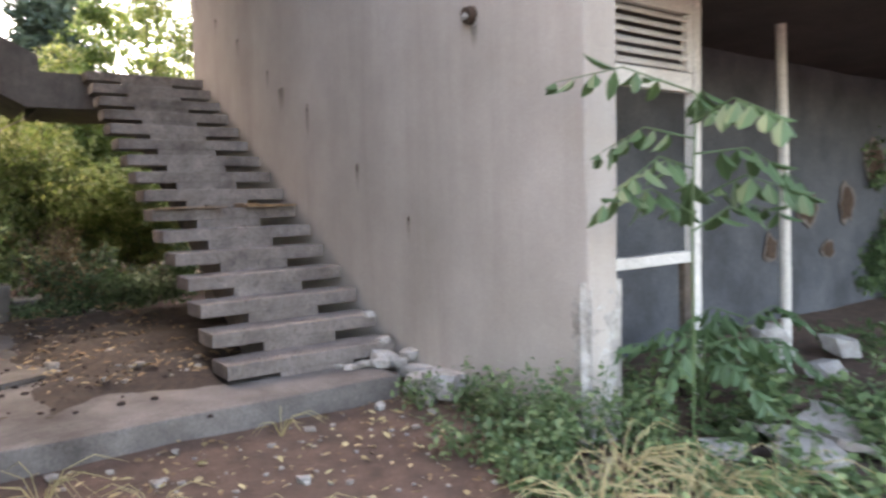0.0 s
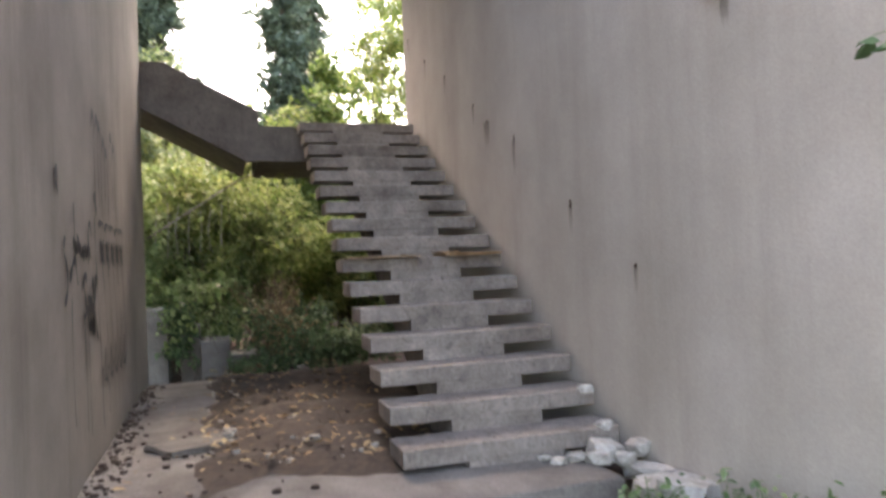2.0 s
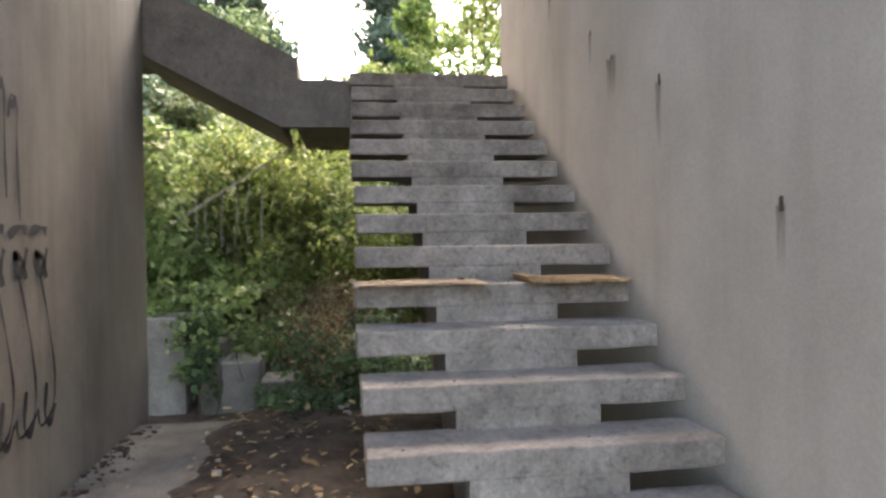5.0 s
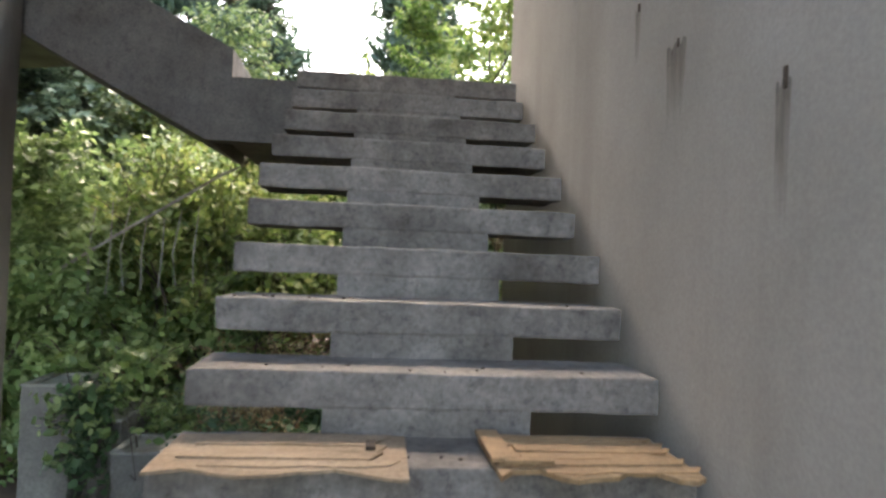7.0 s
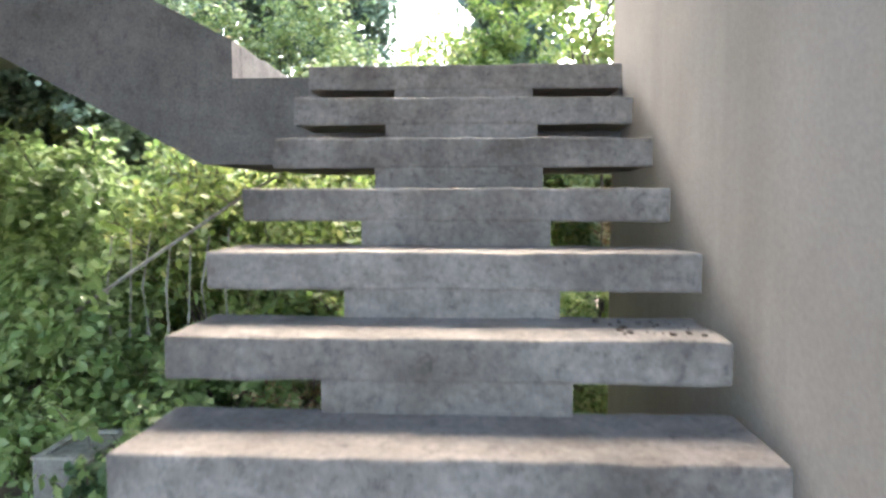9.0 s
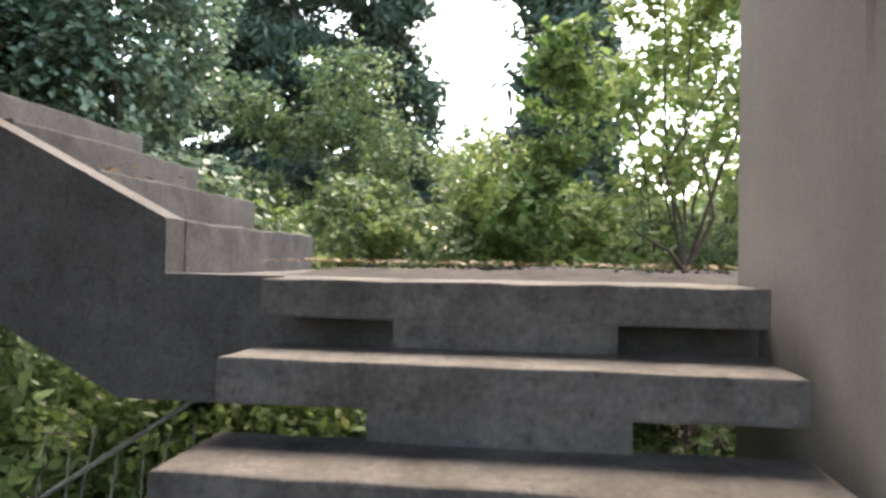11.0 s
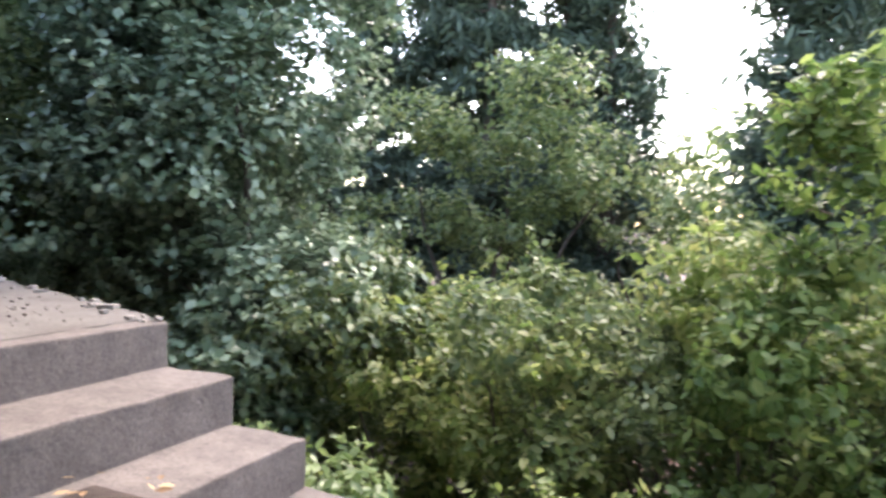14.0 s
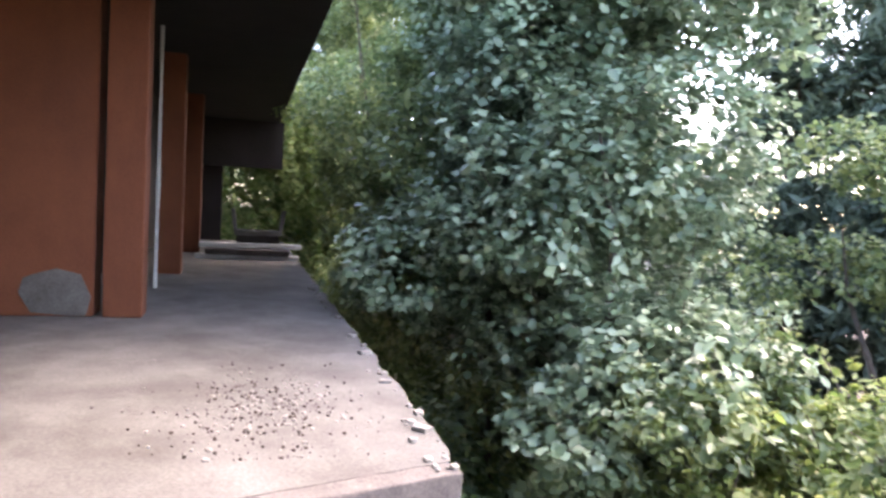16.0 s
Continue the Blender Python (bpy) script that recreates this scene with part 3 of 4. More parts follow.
def scribbles():
    """Tall hooked strokes, a row of cramped letters, a smaller tag and long drips."""
    rng = random.Random(77)
    j = lambda s: rng.uniform(-s, s)
    out = []
    # tall narrow hooks in pairs
    for k, y in enumerate((1.26, 1.42, 1.52, 1.70, 1.82, 2.08, 2.22)):
        top = 2.26 + j(0.05) - 0.08 * (k in (3, 4))
        out.append(([(y - 0.05, top - 0.12), (y - 0.01, top), (y + 0.05, top - 0.06), (y + 0.05 + j(0.02), 1.95), (y + 0.06, 1.66 + j(0.07))], 0.02))
        out.append(([(y, top - 0.02), (y + 0.03, top - 0.05)], 0.06))
    out.append(([(1.25, 1.75), (1.28, 1.67), (1.33, 1.62)], 0.06))
    out.append(([(1.24, 1.60), (1.25, 1.4), (1.28, 1.2), (1.33, 0.9), (1.38, 0.6), (1.40, 0.25)], 0.022))
    # a row of cramped barred letters
    for k in range(5):
        y = 1.50 + 0.25 * k
        out.append(([(y - 0.10, 1.54 + j(0.02)), (y + 0.02, 1.57), (y + 0.10, 1.55)], 0.036))
        out.append(([(y - 0.03, 1.45), (y - 0.02, 1.32), (y + 0.05, 1.36), (y + 0.10, 1.46)], 0.045))
        out.append(([(y - 0.06, 1.43), (y + 0.04, 1.40), (y + 0.08, 1.28 + j(0.03))], 0.034))
        # long bowed strokes below, curling up at their feet
        out.append(([(y, 1.32), (y + 0.10, 1.05), (y + 0.17, 0.75), (y + 0.10 + j(0.04), 0.56), (y - 0.02, 0.50), (y - 0.06, 0.60)], 0.018))
        out.append(([(y + 0.06, 0.72), (y + 0.03, 0.55), (y + 0.10, 0.49), (y + 0.17, 0.58)], 0.03))
    # a smaller tag
    for k in range(4):
        y = 0.72 + 0.075 * k
        out.append(([(y, 1.40 + j(0.03)), (y + 0.04, 1.32), (y + 0.09, 1.37), (y + 0.10, 1.30 + j(0.02))], 0.036))
    out.append(([(0.98, 1.36), (1.0, 1.50), (1.06, 1.53), (1.10, 1.46)], 0.03))
    out.append(([(0.55, 1.62), (0.56, 1.45), (0.57, 1.30)], 0.022))
    for k in range(3):
        out.append(([(0.52 + 0.06 * k, 1.42 + j(0.03)), (0.57 + 0.06 * k, 1.34), (0.60 + 0.06 * k, 1.40)], 0.036))
    # a thick S, a blot and a crossed stroke
    out.append(([(0.90, 1.18), (0.84, 1.22), (0.79, 1.16), (0.84, 1.08), (0.86, 1.0), (0.78, 0.96)], 0.034))
    for k in range(4):
        y = 0.90 + 0.06 * k
        out.append(([(y, 1.06 + j(0.03)), (y + 0.02, 0.95), (y + 0.06, 0.88 + j(0.04)), (y + 0.08, 1.02)], 0.05))
    out.append(([(1.10, 1.20), (1.16, 1.0), (1.26, 0.80)], 0.034))
    out.append(([(1.24, 1.22), (1.16, 1.02), (1.08, 0.84)], 0.034))
    for y, z, low in ((0.80, 0.94, 0.3), (0.92, 0.86, 0.25), (1.40, 0.6, 0.2), (1.66, 0.5, 0.25), (0.44, 1.1, 0.4)):
        out.append(([(y, z), (y + j(0.02), (z + low) / 2), (y + 0.02, low)], 0.014))
    out.append(([(0.30, 1.42), (0.26, 1.34), (0.34, 1.24), (0.32, 1.12), (0.24, 1.06)], 0.026))
    out.append(([(0.40, 1.18), (0.48, 1.27), (0.56, 1.29), (0.62, 1.16)], 0.034))
    out.append(([(0.10, 1.75), (0.14, 1.70), (0.11, 1.65)], 0.06))
    return out


scribble = thing("graffiti", "black sprayed scribbles with long drips on the beige wall", "graffiti")
for pts, w in scribbles():
    part("stroke", stroke(pts, w * 1.45), M_SPRAY, scribble)


# ---------- boards on the seventh tread ----------
def splintered(x0, x1, y0, y1, z, thick, seed, rag):
    rng = random.Random(seed)
    n = 14
    near = [(x0 + (x1 - x0) * k / n, y0 + rag * (rng.random() - 0.5) + 0.03 * math.sin(k * 0.8)) for k in range(n + 1)]
    far = [(x1 + rag * 0.5 * (rng.random() - 0.5) - (x1 - x0) * k / n, y1 + rag * 0.4 * (rng.random() - 0.5)) for k in range(n + 1)]
    return plate(near + far, thick, Matrix.Translation((0, 0, z)))


TZ = 7 * RISE + 0.004
b1 = thing("plywood_sheet", "splintered plywood sheet lying on a stair tread", "plywood", (-1.03, 1.84, TZ), "plywood sheets")
part("lower_ply", splintered(-0.30, 0.29, -0.19, 0.15, 0.0, 0.008, 4, 0.03), M_WOOD, b1)
def strips(parent, x0, x1, y0, y1, z, count, seed, material):
    """Long torn veneer strips lying along the sheet."""
    rng = random.Random(seed)
    for k in range(count):
        ya = y0 + (y1 - y0) * k / count
        yb = ya + (y1 - y0) / count * rng.uniform(0.7, 1.15)
        xa, xb = x0 + rng.uniform(0, 0.12), x1 - rng.uniform(0, 0.10)
        n = 7
        lo = [(xa + (xb - xa) * i / n, ya + rng.uniform(-0.006, 0.006)) for i in range(n + 1)]
        hi = [(xb - (xb - xa) * i / n + (0.03 if i == 0 else 0), yb + rng.uniform(-0.006, 0.006)) for i in range(n + 1)]
        part("veneer", plate(lo + hi, 0.003 + 0.002 * (k % 2), Matrix.Translation((0, 0, z + 0.0005 * k)) @ Matrix.Rotation(radians(rng.uniform(-2.5, 2.5)), 4, "Z")), material, parent)


strips(b1, -0.26, 0.28, -0.15, 0.14, 0.0085, 5, 3, M_WOOD)
part("hinge", box(0.19, 0.215, -0.02, 0.05, 0.014, 0.024, 0.002), M_RUST, b1)
b2 = thing("plywood_sheet", "warped, splintered plywood sheet lying on a stair tread", "plywood", (-0.29, 1.84, TZ), "plywood sheets")
part("lower_ply", splintered(-0.24, 0.25, -0.20, 0.15, 0.0, 0.012, 14, 0.05), M_TIMBER, b2)
strips(b2, -0.25, 0.25, -0.19, 0.15, 0.0125, 6, 8, M_TIMBER)
part("splinter", join([box(-0.25, -0.19, -0.14, 0.14, 0.021, 0.034, 0.003), box(-0.22, -0.10, -0.15, -0.12, 0.021, 0.032, 0.002)]), M_TIMBER, b2)

# ---------- stepped planters behind the left wall ----------
for x0, x1, y0, y1, h in ((-3.21, -2.87, 5.17, 5.7, 0.78), (-2.73, -2.515, 5.12, 5.75, 0.56), (-2.50, -2.18, 4.9, 5.4, 0.40), (-2.16, -1.82, 4.91, 5.35, 0.215)):
    t = thing("planter", "low grey concrete planter box with a worn rim coloured pale as if lit", "planter", ((x0 + x1) / 2, (y0 + y1) / 2, -0.1), "stepped planters")
    w, d = (x1 - x0) / 2, (y1 - y0) / 2
    for k, (a0, a1, c0, c1) in enumerate(((-w, w, -d, -d + 0.05), (-w, w, d - 0.05, d), (-w, -w + 0.05, -d + 0.05, d - 0.05), (w - 0.05, w, -d + 0.05, d - 0.05))):
        # Undergrowth shade is in the sides' dark colour, top light in the rims'.
        part("side", worn_box(a0, a1, c0, c1, 0, h + 0.1, 0.1, 0.005, 0.006, k), M_DAMP, t)
        part("rim", worn_box(a0 - 0.006, a1 + 0.006, c0 - 0.006, c1 + 0.006, h + 0.097, h + 0.118, 0.06, 0.004, 0.004, k + 9), M_STONE, t, "worn rim, its lit top put into the pale colour")
    part("fill", box(-w + 0.045, w - 0.045, -d + 0.045, d - 0.045, 0.0, h + 0.10), M_STONE, t)

# ---------- earth drifts ----------
tagged(part("earth_drift", mound(-2.45, -0.1, 0.0, 4.6, 0.04, 0.13, 3), M_DIRT), "dark earth and leaf mould drifted under the stairs", "earth", kind="stuff")
tagged(part("earth_drift", mound(-1.76, 1.3, 4.70, 6.15, LAND_Z - 0.004, 0.05, 8, 0.04), M_DIRT), "dark leaf mould lying on the landing", "earth", kind="stuff")
tagged(part("earth_drift", mound(-2.4, -2.12, 4.85, 5.6, LAND_Z + 2 * RISE, 0.03, 12, 0.03), M_DIRT), "leaf mould in the corner of a step", "earth", kind="stuff")
tagged(part("earth_drift", mound(-2.07, -1.82, 4.8, 5.5, LAND_Z + RISE, 0.03, 15, 0.03), M_DIRT), "leaf mould in the corner of a step", "earth", kind="stuff")

# ---------- rubble ----------
def stones(name, label, places, kind=""):
    for k, (x, y, z, r) in enumerate(places):
        rng = random.Random(k * 13 + int(r * 1000))
        bm = rock(r * (0.8 + 0.5 * rng.random()), r * (0.8 + 0.5 * rng.random()), r * (0.45 + 0.3 * rng.random()), k, 1)
        bmesh.ops.transform(bm, verts=bm.verts, matrix=pose(x, y, z + r * 0.3, rng.uniform(-12, 12), rng.uniform(-12, 12), rng.uniform(0, 360)))
        tagged(part(name, bm, M_MASON), label, "rubble", name + "s")


stones("rubble_stone", "pale broken lump of plaster and stone at the stair foot", [(-0.10, -0.58, -0.08, 0.16), (0.0, -0.36, -0.05, 0.13), (-0.16, -0.10, 0.05, 0.09), (-0.36, -0.12, 0.045, 0.06), (-0.48, -0.14, 0.045, 0.05), (-0.26, -0.2, 0.045, 0.07), (-0.08, 0.04, 0.16, 0.06), (-0.05, 0.30, 0.34, 0.05), (-0.14, -0.28, 0.045, 0.06), (-0.52, -0.05, 0.045, 0.04), (0.02, -0.16, 0.06, 0.08), (-0.22, -0.74, -0.12, 0.06), (-0.55, -0.66, -0.12, 0.05)])
stones("rubble_block", "lump of rubble half hidden in the weeds", [(0.75, -2.9, -0.2, 0.15), (1.0, -2.75, -0.2, 0.13), (2.6, -2.1, -0.15, 0.14), (2.45, -1.75, -0.1, 0.14), (1.5, -2.6, -0.2, 0.12), (1.0, -2.75, -0.2, 0.10), (2.9, -1.5, 0.0, 0.14), (0.75, -2.85, -0.22, 0.09), (3.3, -1.9, -0.1, 0.15), (0.55, -2.5, -0.2, 0.10)])
rng1 = np.random.default_rng(31)


def crumbs(count, sample, zf, size, label, material):
    bms = []
    for k in range(count):
        x, y = sample()
        r = size * (0.4 + 1.3 * rng1.random() ** 2)
        b = rock(r, r * 0.9, r * 0.6, k, 1)
        bmesh.ops.translate(b, verts=b.verts, vec=(x, y, zf(x, y) + r * 0.35))
        bms.append(b)
    tagged(part("crumbs", join(bms), material), label, "rubble", kind="stuff")


def on_gallery():
    u, v = 0.82 + 0.32 * rng1.normal(), 0.68 + 0.2 * rng1.normal()
    p = gallery(max(0.2, u), max(0.05, v), 0)
    return p.x, p.y


crumbs(520, on_gallery, lambda x, y: TOP_Z, 0.005, "crumbs of mortar scattered on the gallery floor", M_DIRT)
crumbs(170, on_gallery, lambda x, y: TOP_Z, 0.008, "pale crumbs of mortar scattered on the gallery floor", M_STONE)
crumbs(60, lambda: tuple(gallery(rng1.random() * 6, 0.12 * rng1.random(), 0))[:2], lambda x, y: TOP_Z, 0.014, "mortar crumbs along the gallery edge", M_STONE)
crumbs(26, lambda: (rng1.uniform(-0.3, -0.02), RUN * 10 + rng1.uniform(0.05, 0.26)), lambda x, y: 11 * RISE, 0.005, "grit and moss on a tread", M_DIRT)
crumbs(40, lambda: (rng1.uniform(-1.2, -0.05), RUN * 12 + rng1.uniform(0.12, 0.28)), lambda x, y: 13 * RISE, 0.0045, "grit on a tread", M_DIRT)
crumbs(330, lambda: (LWALL_X + 0.02 + abs(rng1.normal()) * 0.09, rng1.uniform(-0.45, 4.2)), lambda x, y: 0.04, 0.014, "dark debris along the foot of the wall", M_DIRT)
crumbs(150, lambda: (-2.2 + 0.28 * rng1.normal(), 1.1 + 0.45 * rng1.normal()), lambda x, y: 0.04, 0.016, "dark clods strewn on the concrete pad", M_DIRT)
crumbs(60, lambda: (rng1.uniform(-2.4, -1.3), rng1.uniform(0.3, 4.4)), lambda x, y: 0.10, 0.025, "small stones in the earth under the stairs", M_STONE)
crumbs(90, lambda: (rng1.uniform(-2.8, 0.3), rng1.uniform(-3.2, -0.6)), ground_z, 0.022, "pale pebbles in the earth", M_STONE)


# ---------- fallen leaves ----------
def litter(count, sample, zf, size, seed, label, material):
    rng = np.random.default_rng(seed)
    pts = []
    for _ in range(count):
        x, y = sample(rng)
        pts.append((x, y, zf(x, y) + 0.008 + 0.012 * rng.random()))
    ob = leaf_mesh("fallen_leaves", pts, size * (0.5 + rng.random(count)), material, None, rng, None, 1.6, 0.5)
    tagged(ob, label, "leaf litter", kind="stuff")


litter(1100, lambda r: (r.uniform(-3.0, 1.2), r.uniform(-4.5, -0.52)), ground_z, 0.021, 41, "dry fallen leaves on the earth", M_DRY)
litter(420, lambda r: (r.uniform(-2.4, -1.0), r.uniform(0.2, 4.5)), lambda x, y: 0.12, 0.03, 42, "dry leaves in the earth under the stairs", M_DRY)
litter(520, lambda r: (r.uniform(-1.7, 0.9), r.uniform(5.0, 6.05)), lambda x, y: LAND_Z + 0.035, 0.015, 43, "fallen leaves on the landing", M_DRY)
litter(26, lambda r: (r.uniform(-2.4, -2.1), r.uniform(4.9, 5.6)), lambda x, y: LAND_Z + 2 * RISE + 0.02, 0.018, 44, "fallen leaves on a step", M_DRY)
litter(30, lambda r: (r.uniform(-2.95, -2.2), r.uniform(0.0, 4.0)), lambda x, y: 0.04, 0.03, 45, "dry leaves on the concrete pad", M_DRY)

# ---------- gallery clutter ----------
for k, (u, v, z) in enumerate(((8.6, 0.75, 0.0), (8.75, 0.7, 0.16))):
    bm = worn_box(-0.07, 0.07, -0.75, 0.75, 0.0, 0.07, 0.3, 0.005)
    ob = tagged(part("plank", bm, M_PAINTWOOD), "pale timber plank lying across the gallery", "plank", "planks")
    ob.matrix_world = Matrix.Translation(gallery(u, v, TOP_Z + z + 0.004)) @ Matrix.Rotation(radians(-16.9 + 4 * k), 4, "Z")
stand = tagged(part("block", worn_box(-0.3, 0.3, -0.6, 0.6, 0, 0.085, 0.3, 0.005), M_SOFFIT), "dark flat slab between the planks", "slab")
stand.matrix_world = Matrix.Translation(gallery(8.7, 0.75, TOP_Z + 0.074)) @ Matrix.Rotation(radians(-16.9), 4, "Z")
trough = thing("trough", "grey trough standing on planks at the gallery end", "trough", tuple(gallery(9.3, 0.6, TOP_Z)))
trough.rotation_euler = (0, 0, radians(-16.9))
part("body", prism_yz([(-0.36, 0.34), (-0.42, 0.74), (-0.37, 0.74), (-0.32, 0.42), (0.32, 0.42), (0.37, 0.74), (0.42, 0.74), (0.36, 0.34)], -0.25, 0.25), M_FLOOR, trough)
part("stand", worn_box(-0.2, 0.2, -0.33, 0.33, 0, 0.335, 0.2, 0.004), M_SOFFIT, trough)
tagged(placed(part("rod", tube([(-5.0, -1.62, TOP_Z), (-5.02, -1.62, TOP_Z + 1.0), (-5.0, -1.62, SOFF_Z)], [0.022, 0.02, 0.02], 8), M_PAINTWOOD)), "thin pale upright rod on the gallery", "rod")


for k, (u, r) in enumerate(((0.45, 0.03), (1.25, 0.026), (1.95, 0.032), (2.5, 0.026), (3.3, 0.028))):
    bm = worn_box(-r * 1.3, r * 1.3, -r * 0.8, r * 0.8, 0, r * 0.9, 0.02, 0.008, 0.004, k + 60)
    ob = tagged(part("mortar_lump", bm, M_STONE), "pale lump of mortar stuck to the crumbling floor edge", "rubble", "mortar lumps on the edge")
    ob.matrix_world = Matrix.Translation(gallery(u, 0.05, TOP_Z - 0.004)) @ Matrix.Rotation(radians(20 + 37 * k), 4, "Z")

# ---------- plants ----------
def stems_for(t, rng, targets, radius, wob=0.12, base_spread=0.08):
    for e in targets:
        e = Vector(e)
        a = Vector((e.x * 0.25 + rng.normal() * base_spread, e.y * 0.25 + rng.normal() * base_spread, 0))
        path = [a]
        for k in (0.3, 0.6, 0.85, 1.0):
            path.append(a.lerp(e, k) + Vector(rng.normal(size=3)) * wob * (0 if k == 1 else 1))
        part("stem", tube(path, [radius, radius * 0.8, radius * 0.6, radius * 0.4, radius * 0.15], 6), M_BARK, t)


def shrub(name, label, blobs, per, size, material, seed, stems=6, slim=0.55, flat=0.4, group="", radius=0.02, shell=0.55, cat="bush", twigs=3):
    rng = np.random.default_rng(seed)
    cx = sum(b[0] for b in blobs) / len(blobs)
    cy = sum(b[1] for b in blobs) / len(blobs)
    gz = ground_z(cx, cy) - 0.03
    t = thing(name, label, cat, (cx, cy, gz), group)
    origin = np.array([cx, cy, gz])
    pts, nrm = clumps(rng, blobs, per, shell)
    if twigs:
        mean = sum(b[3] for b in blobs) / len(blobs)
        extra, paths = shoots(rng, blobs, twigs, mean * 0.95, size * 0.75)
        pts, nrm = np.concatenate([pts, extra]), np.concatenate([nrm, np.zeros_like(extra)])
        bms = [tube([Vector(q - origin) for q in path], [0.006, 0.004, 0.002], 3) for path in paths]
        tagged(part("branching", join(bms), M_BARK, t), kind="stuff")
    keep = pts[:, 2] > gz + 0.05
    pts, nrm = pts[keep] - origin, nrm[keep]
    leaf_mesh("leaves", pts, size * (0.55 + 0.9 * rng.random(len(pts))), material, t, rng, nrm * 0.5, flat, slim)
    pick = [blobs[k % len(blobs)] for k in range(stems)]
    stems_for(t, rng, [(b[0] - cx + rng.normal() * b[3] * 0.4, b[1] - cy + rng.normal() * b[4] * 0.4, b[2] - gz + b[5] * 0.5) for b in pick], radius)
    return t


def scatter(seed, count, x0, x1, y0, y1, z0, z1, r0, r1):
    rng = np.random.default_rng(seed)
    out = []
    for _ in range(count):
        r = rng.uniform(r0, r1)
        out.append((rng.uniform(x0, x1), rng.uniform(y0, y1), rng.uniform(z0, z1), r, r * rng.uniform(0.7, 1.1), r * rng.uniform(0.6, 1.0)))
    return out


def conifer(label, x, y, h, spread, seed, levels=22, size=0.13, droop=0.25, group="conifers", bare=0.06):
    """A dark conifer: tapered trunk, whorls of drooping branches hung with sprays."""
    rng = np.random.default_rng(seed)
    gz = -0.3
    t = thing("conifer", label, "tree", (x, y, gz), group)
    part("trunk", tube([(0, 0, 0), (0.05, 0, h * 0.35), (0, 0.06, h * 0.7), (0, 0, h)], [0.22, 0.17, 0.1, 0.02], 9), M_BARK, t)
    pts = []
    bms = []
    for i in range(levels):
        f = bare + (1 - bare) * i / levels
        rad = spread * (1 - f) ** 0.75 * (0.75 + 0.5 * rng.random()) + 0.15
        for k in range(5 + int(3 * rng.random())):
            a = rng.random() * math.tau
            L = rad * (0.6 + 0.6 * rng.random())
            z0 = h * f + rng.normal() * 0.2
            d = np.array([math.cos(a), math.sin(a), 0])
            end = d * L + np.array([0, 0, z0 - L * droop])
            bms.append(tube([(0, 0, z0), Vector(d * L * 0.5 + np.array([0, 0, z0 - L * droop * 0.2])), Vector(end)], [0.035, 0.02, 0.006], 4))
            n = int(120 * L) + 25
            s = rng.random(n) ** 0.6
            p = d * (s * L)[:, None] + np.stack([np.zeros(n), np.zeros(n), z0 - L * droop * s ** 1.5], axis=1)
            p += rng.normal(size=(n, 3)) * np.array([0.16, 0.16, 0.10]) * (0.5 + s[:, None])
            pts.append(p)
    tagged(part("branching", join(bms), M_BARK, t), kind="stuff")
    pts = np.concatenate(pts)
    leaf_mesh("needles", pts, size * (0.5 + 0.9 * rng.random(len(pts))), M_NEEDLE, t, rng, None, 0.2, 0.3)


def broadleaf(label, x, y, h, limbs, per, size, material, seed, trunk=0.09, group="", gz=-0.25, slim=0.6):
    """A light tree: trunk, forked limbs, loose leaf clumps with gaps between."""
    rng = np.random.default_rng(seed)
    t = thing("tree", label, "tree", (x, y, gz), group)
    fork = Vector((rng.normal() * 0.1, rng.normal() * 0.1, h * 0.28))
    part("trunk", tube([(0, 0, 0), fork * 0.5 + Vector((0.05, 0, 0)), fork], [trunk, trunk * 0.85, trunk * 0.75], 9), M_BARK, t)
    blobs = []
    for (ex, ey, ez, r) in limbs:
        e = Vector((ex, ey, ez))
        m1, m2 = fork.lerp(e, 0.4) + Vector(rng.normal(size=3)) * 0.12, fork.lerp(e, 0.75) + Vector(rng.normal(size=3)) * 0.12
        part("limb", tube([fork, m1, m2, e], [trunk * 0.6, trunk * 0.45, trunk * 0.28, trunk * 0.1], 7), M_BARK, t)
        for q, k in ((e, 1.0), (m2, 0.7)):
            for _ in range(3):
                c = q + Vector(rng.normal(size=3)) * r * 0.6
                blobs.append((c.x, c.y, c.z, r * k * rng.uniform(0.4, 0.8), r * k * rng.uniform(0.4, 0.8), r * k * rng.uniform(0.25, 0.5)))
    pts, nrm = clumps(rng, blobs, per, 0.25)
    leaf_mesh("leaves", pts, size * (0.55 + 0.9 * rng.random(len(pts))), material, t, rng, nrm * 0.3, 0.5, slim)


# beside and behind the stairs
shrub("bush", "twiggy yellow-green bush turning brown below, beside the open stairs", scatter(21, 34, -2.75, -1.4, 5.9, 7.0, 0.7, 2.45, 0.18, 0.4), 750, 0.031, M_LEAF_YEL, 3, 26, radius=0.012, shell=0.2, twigs=8)
shrub("bush", "brown, half-withered undergrowth at the foot of the bush", scatter(25, 14, -1.85, -1.38, 4.7, 6.0, 0.2, 0.8, 0.15, 0.3) + scatter(28, 16, -2.6, -1.4, 6.0, 6.5, 0.3, 1.0, 0.2, 0.35), 1300, 0.018, M_DRY, 9, 26, radius=0.008, shell=0.2)
shrub("ivy_bank", "trailing green ivy creeping over the planters", scatter(29, 24, -3.5, -2.0, 5.75, 6.5, 0.3, 1.5, 0.22, 0.42), 1500, 0.036, M_LEAF_FRESH, 8, 8, cat="ivy", slim=0.7)
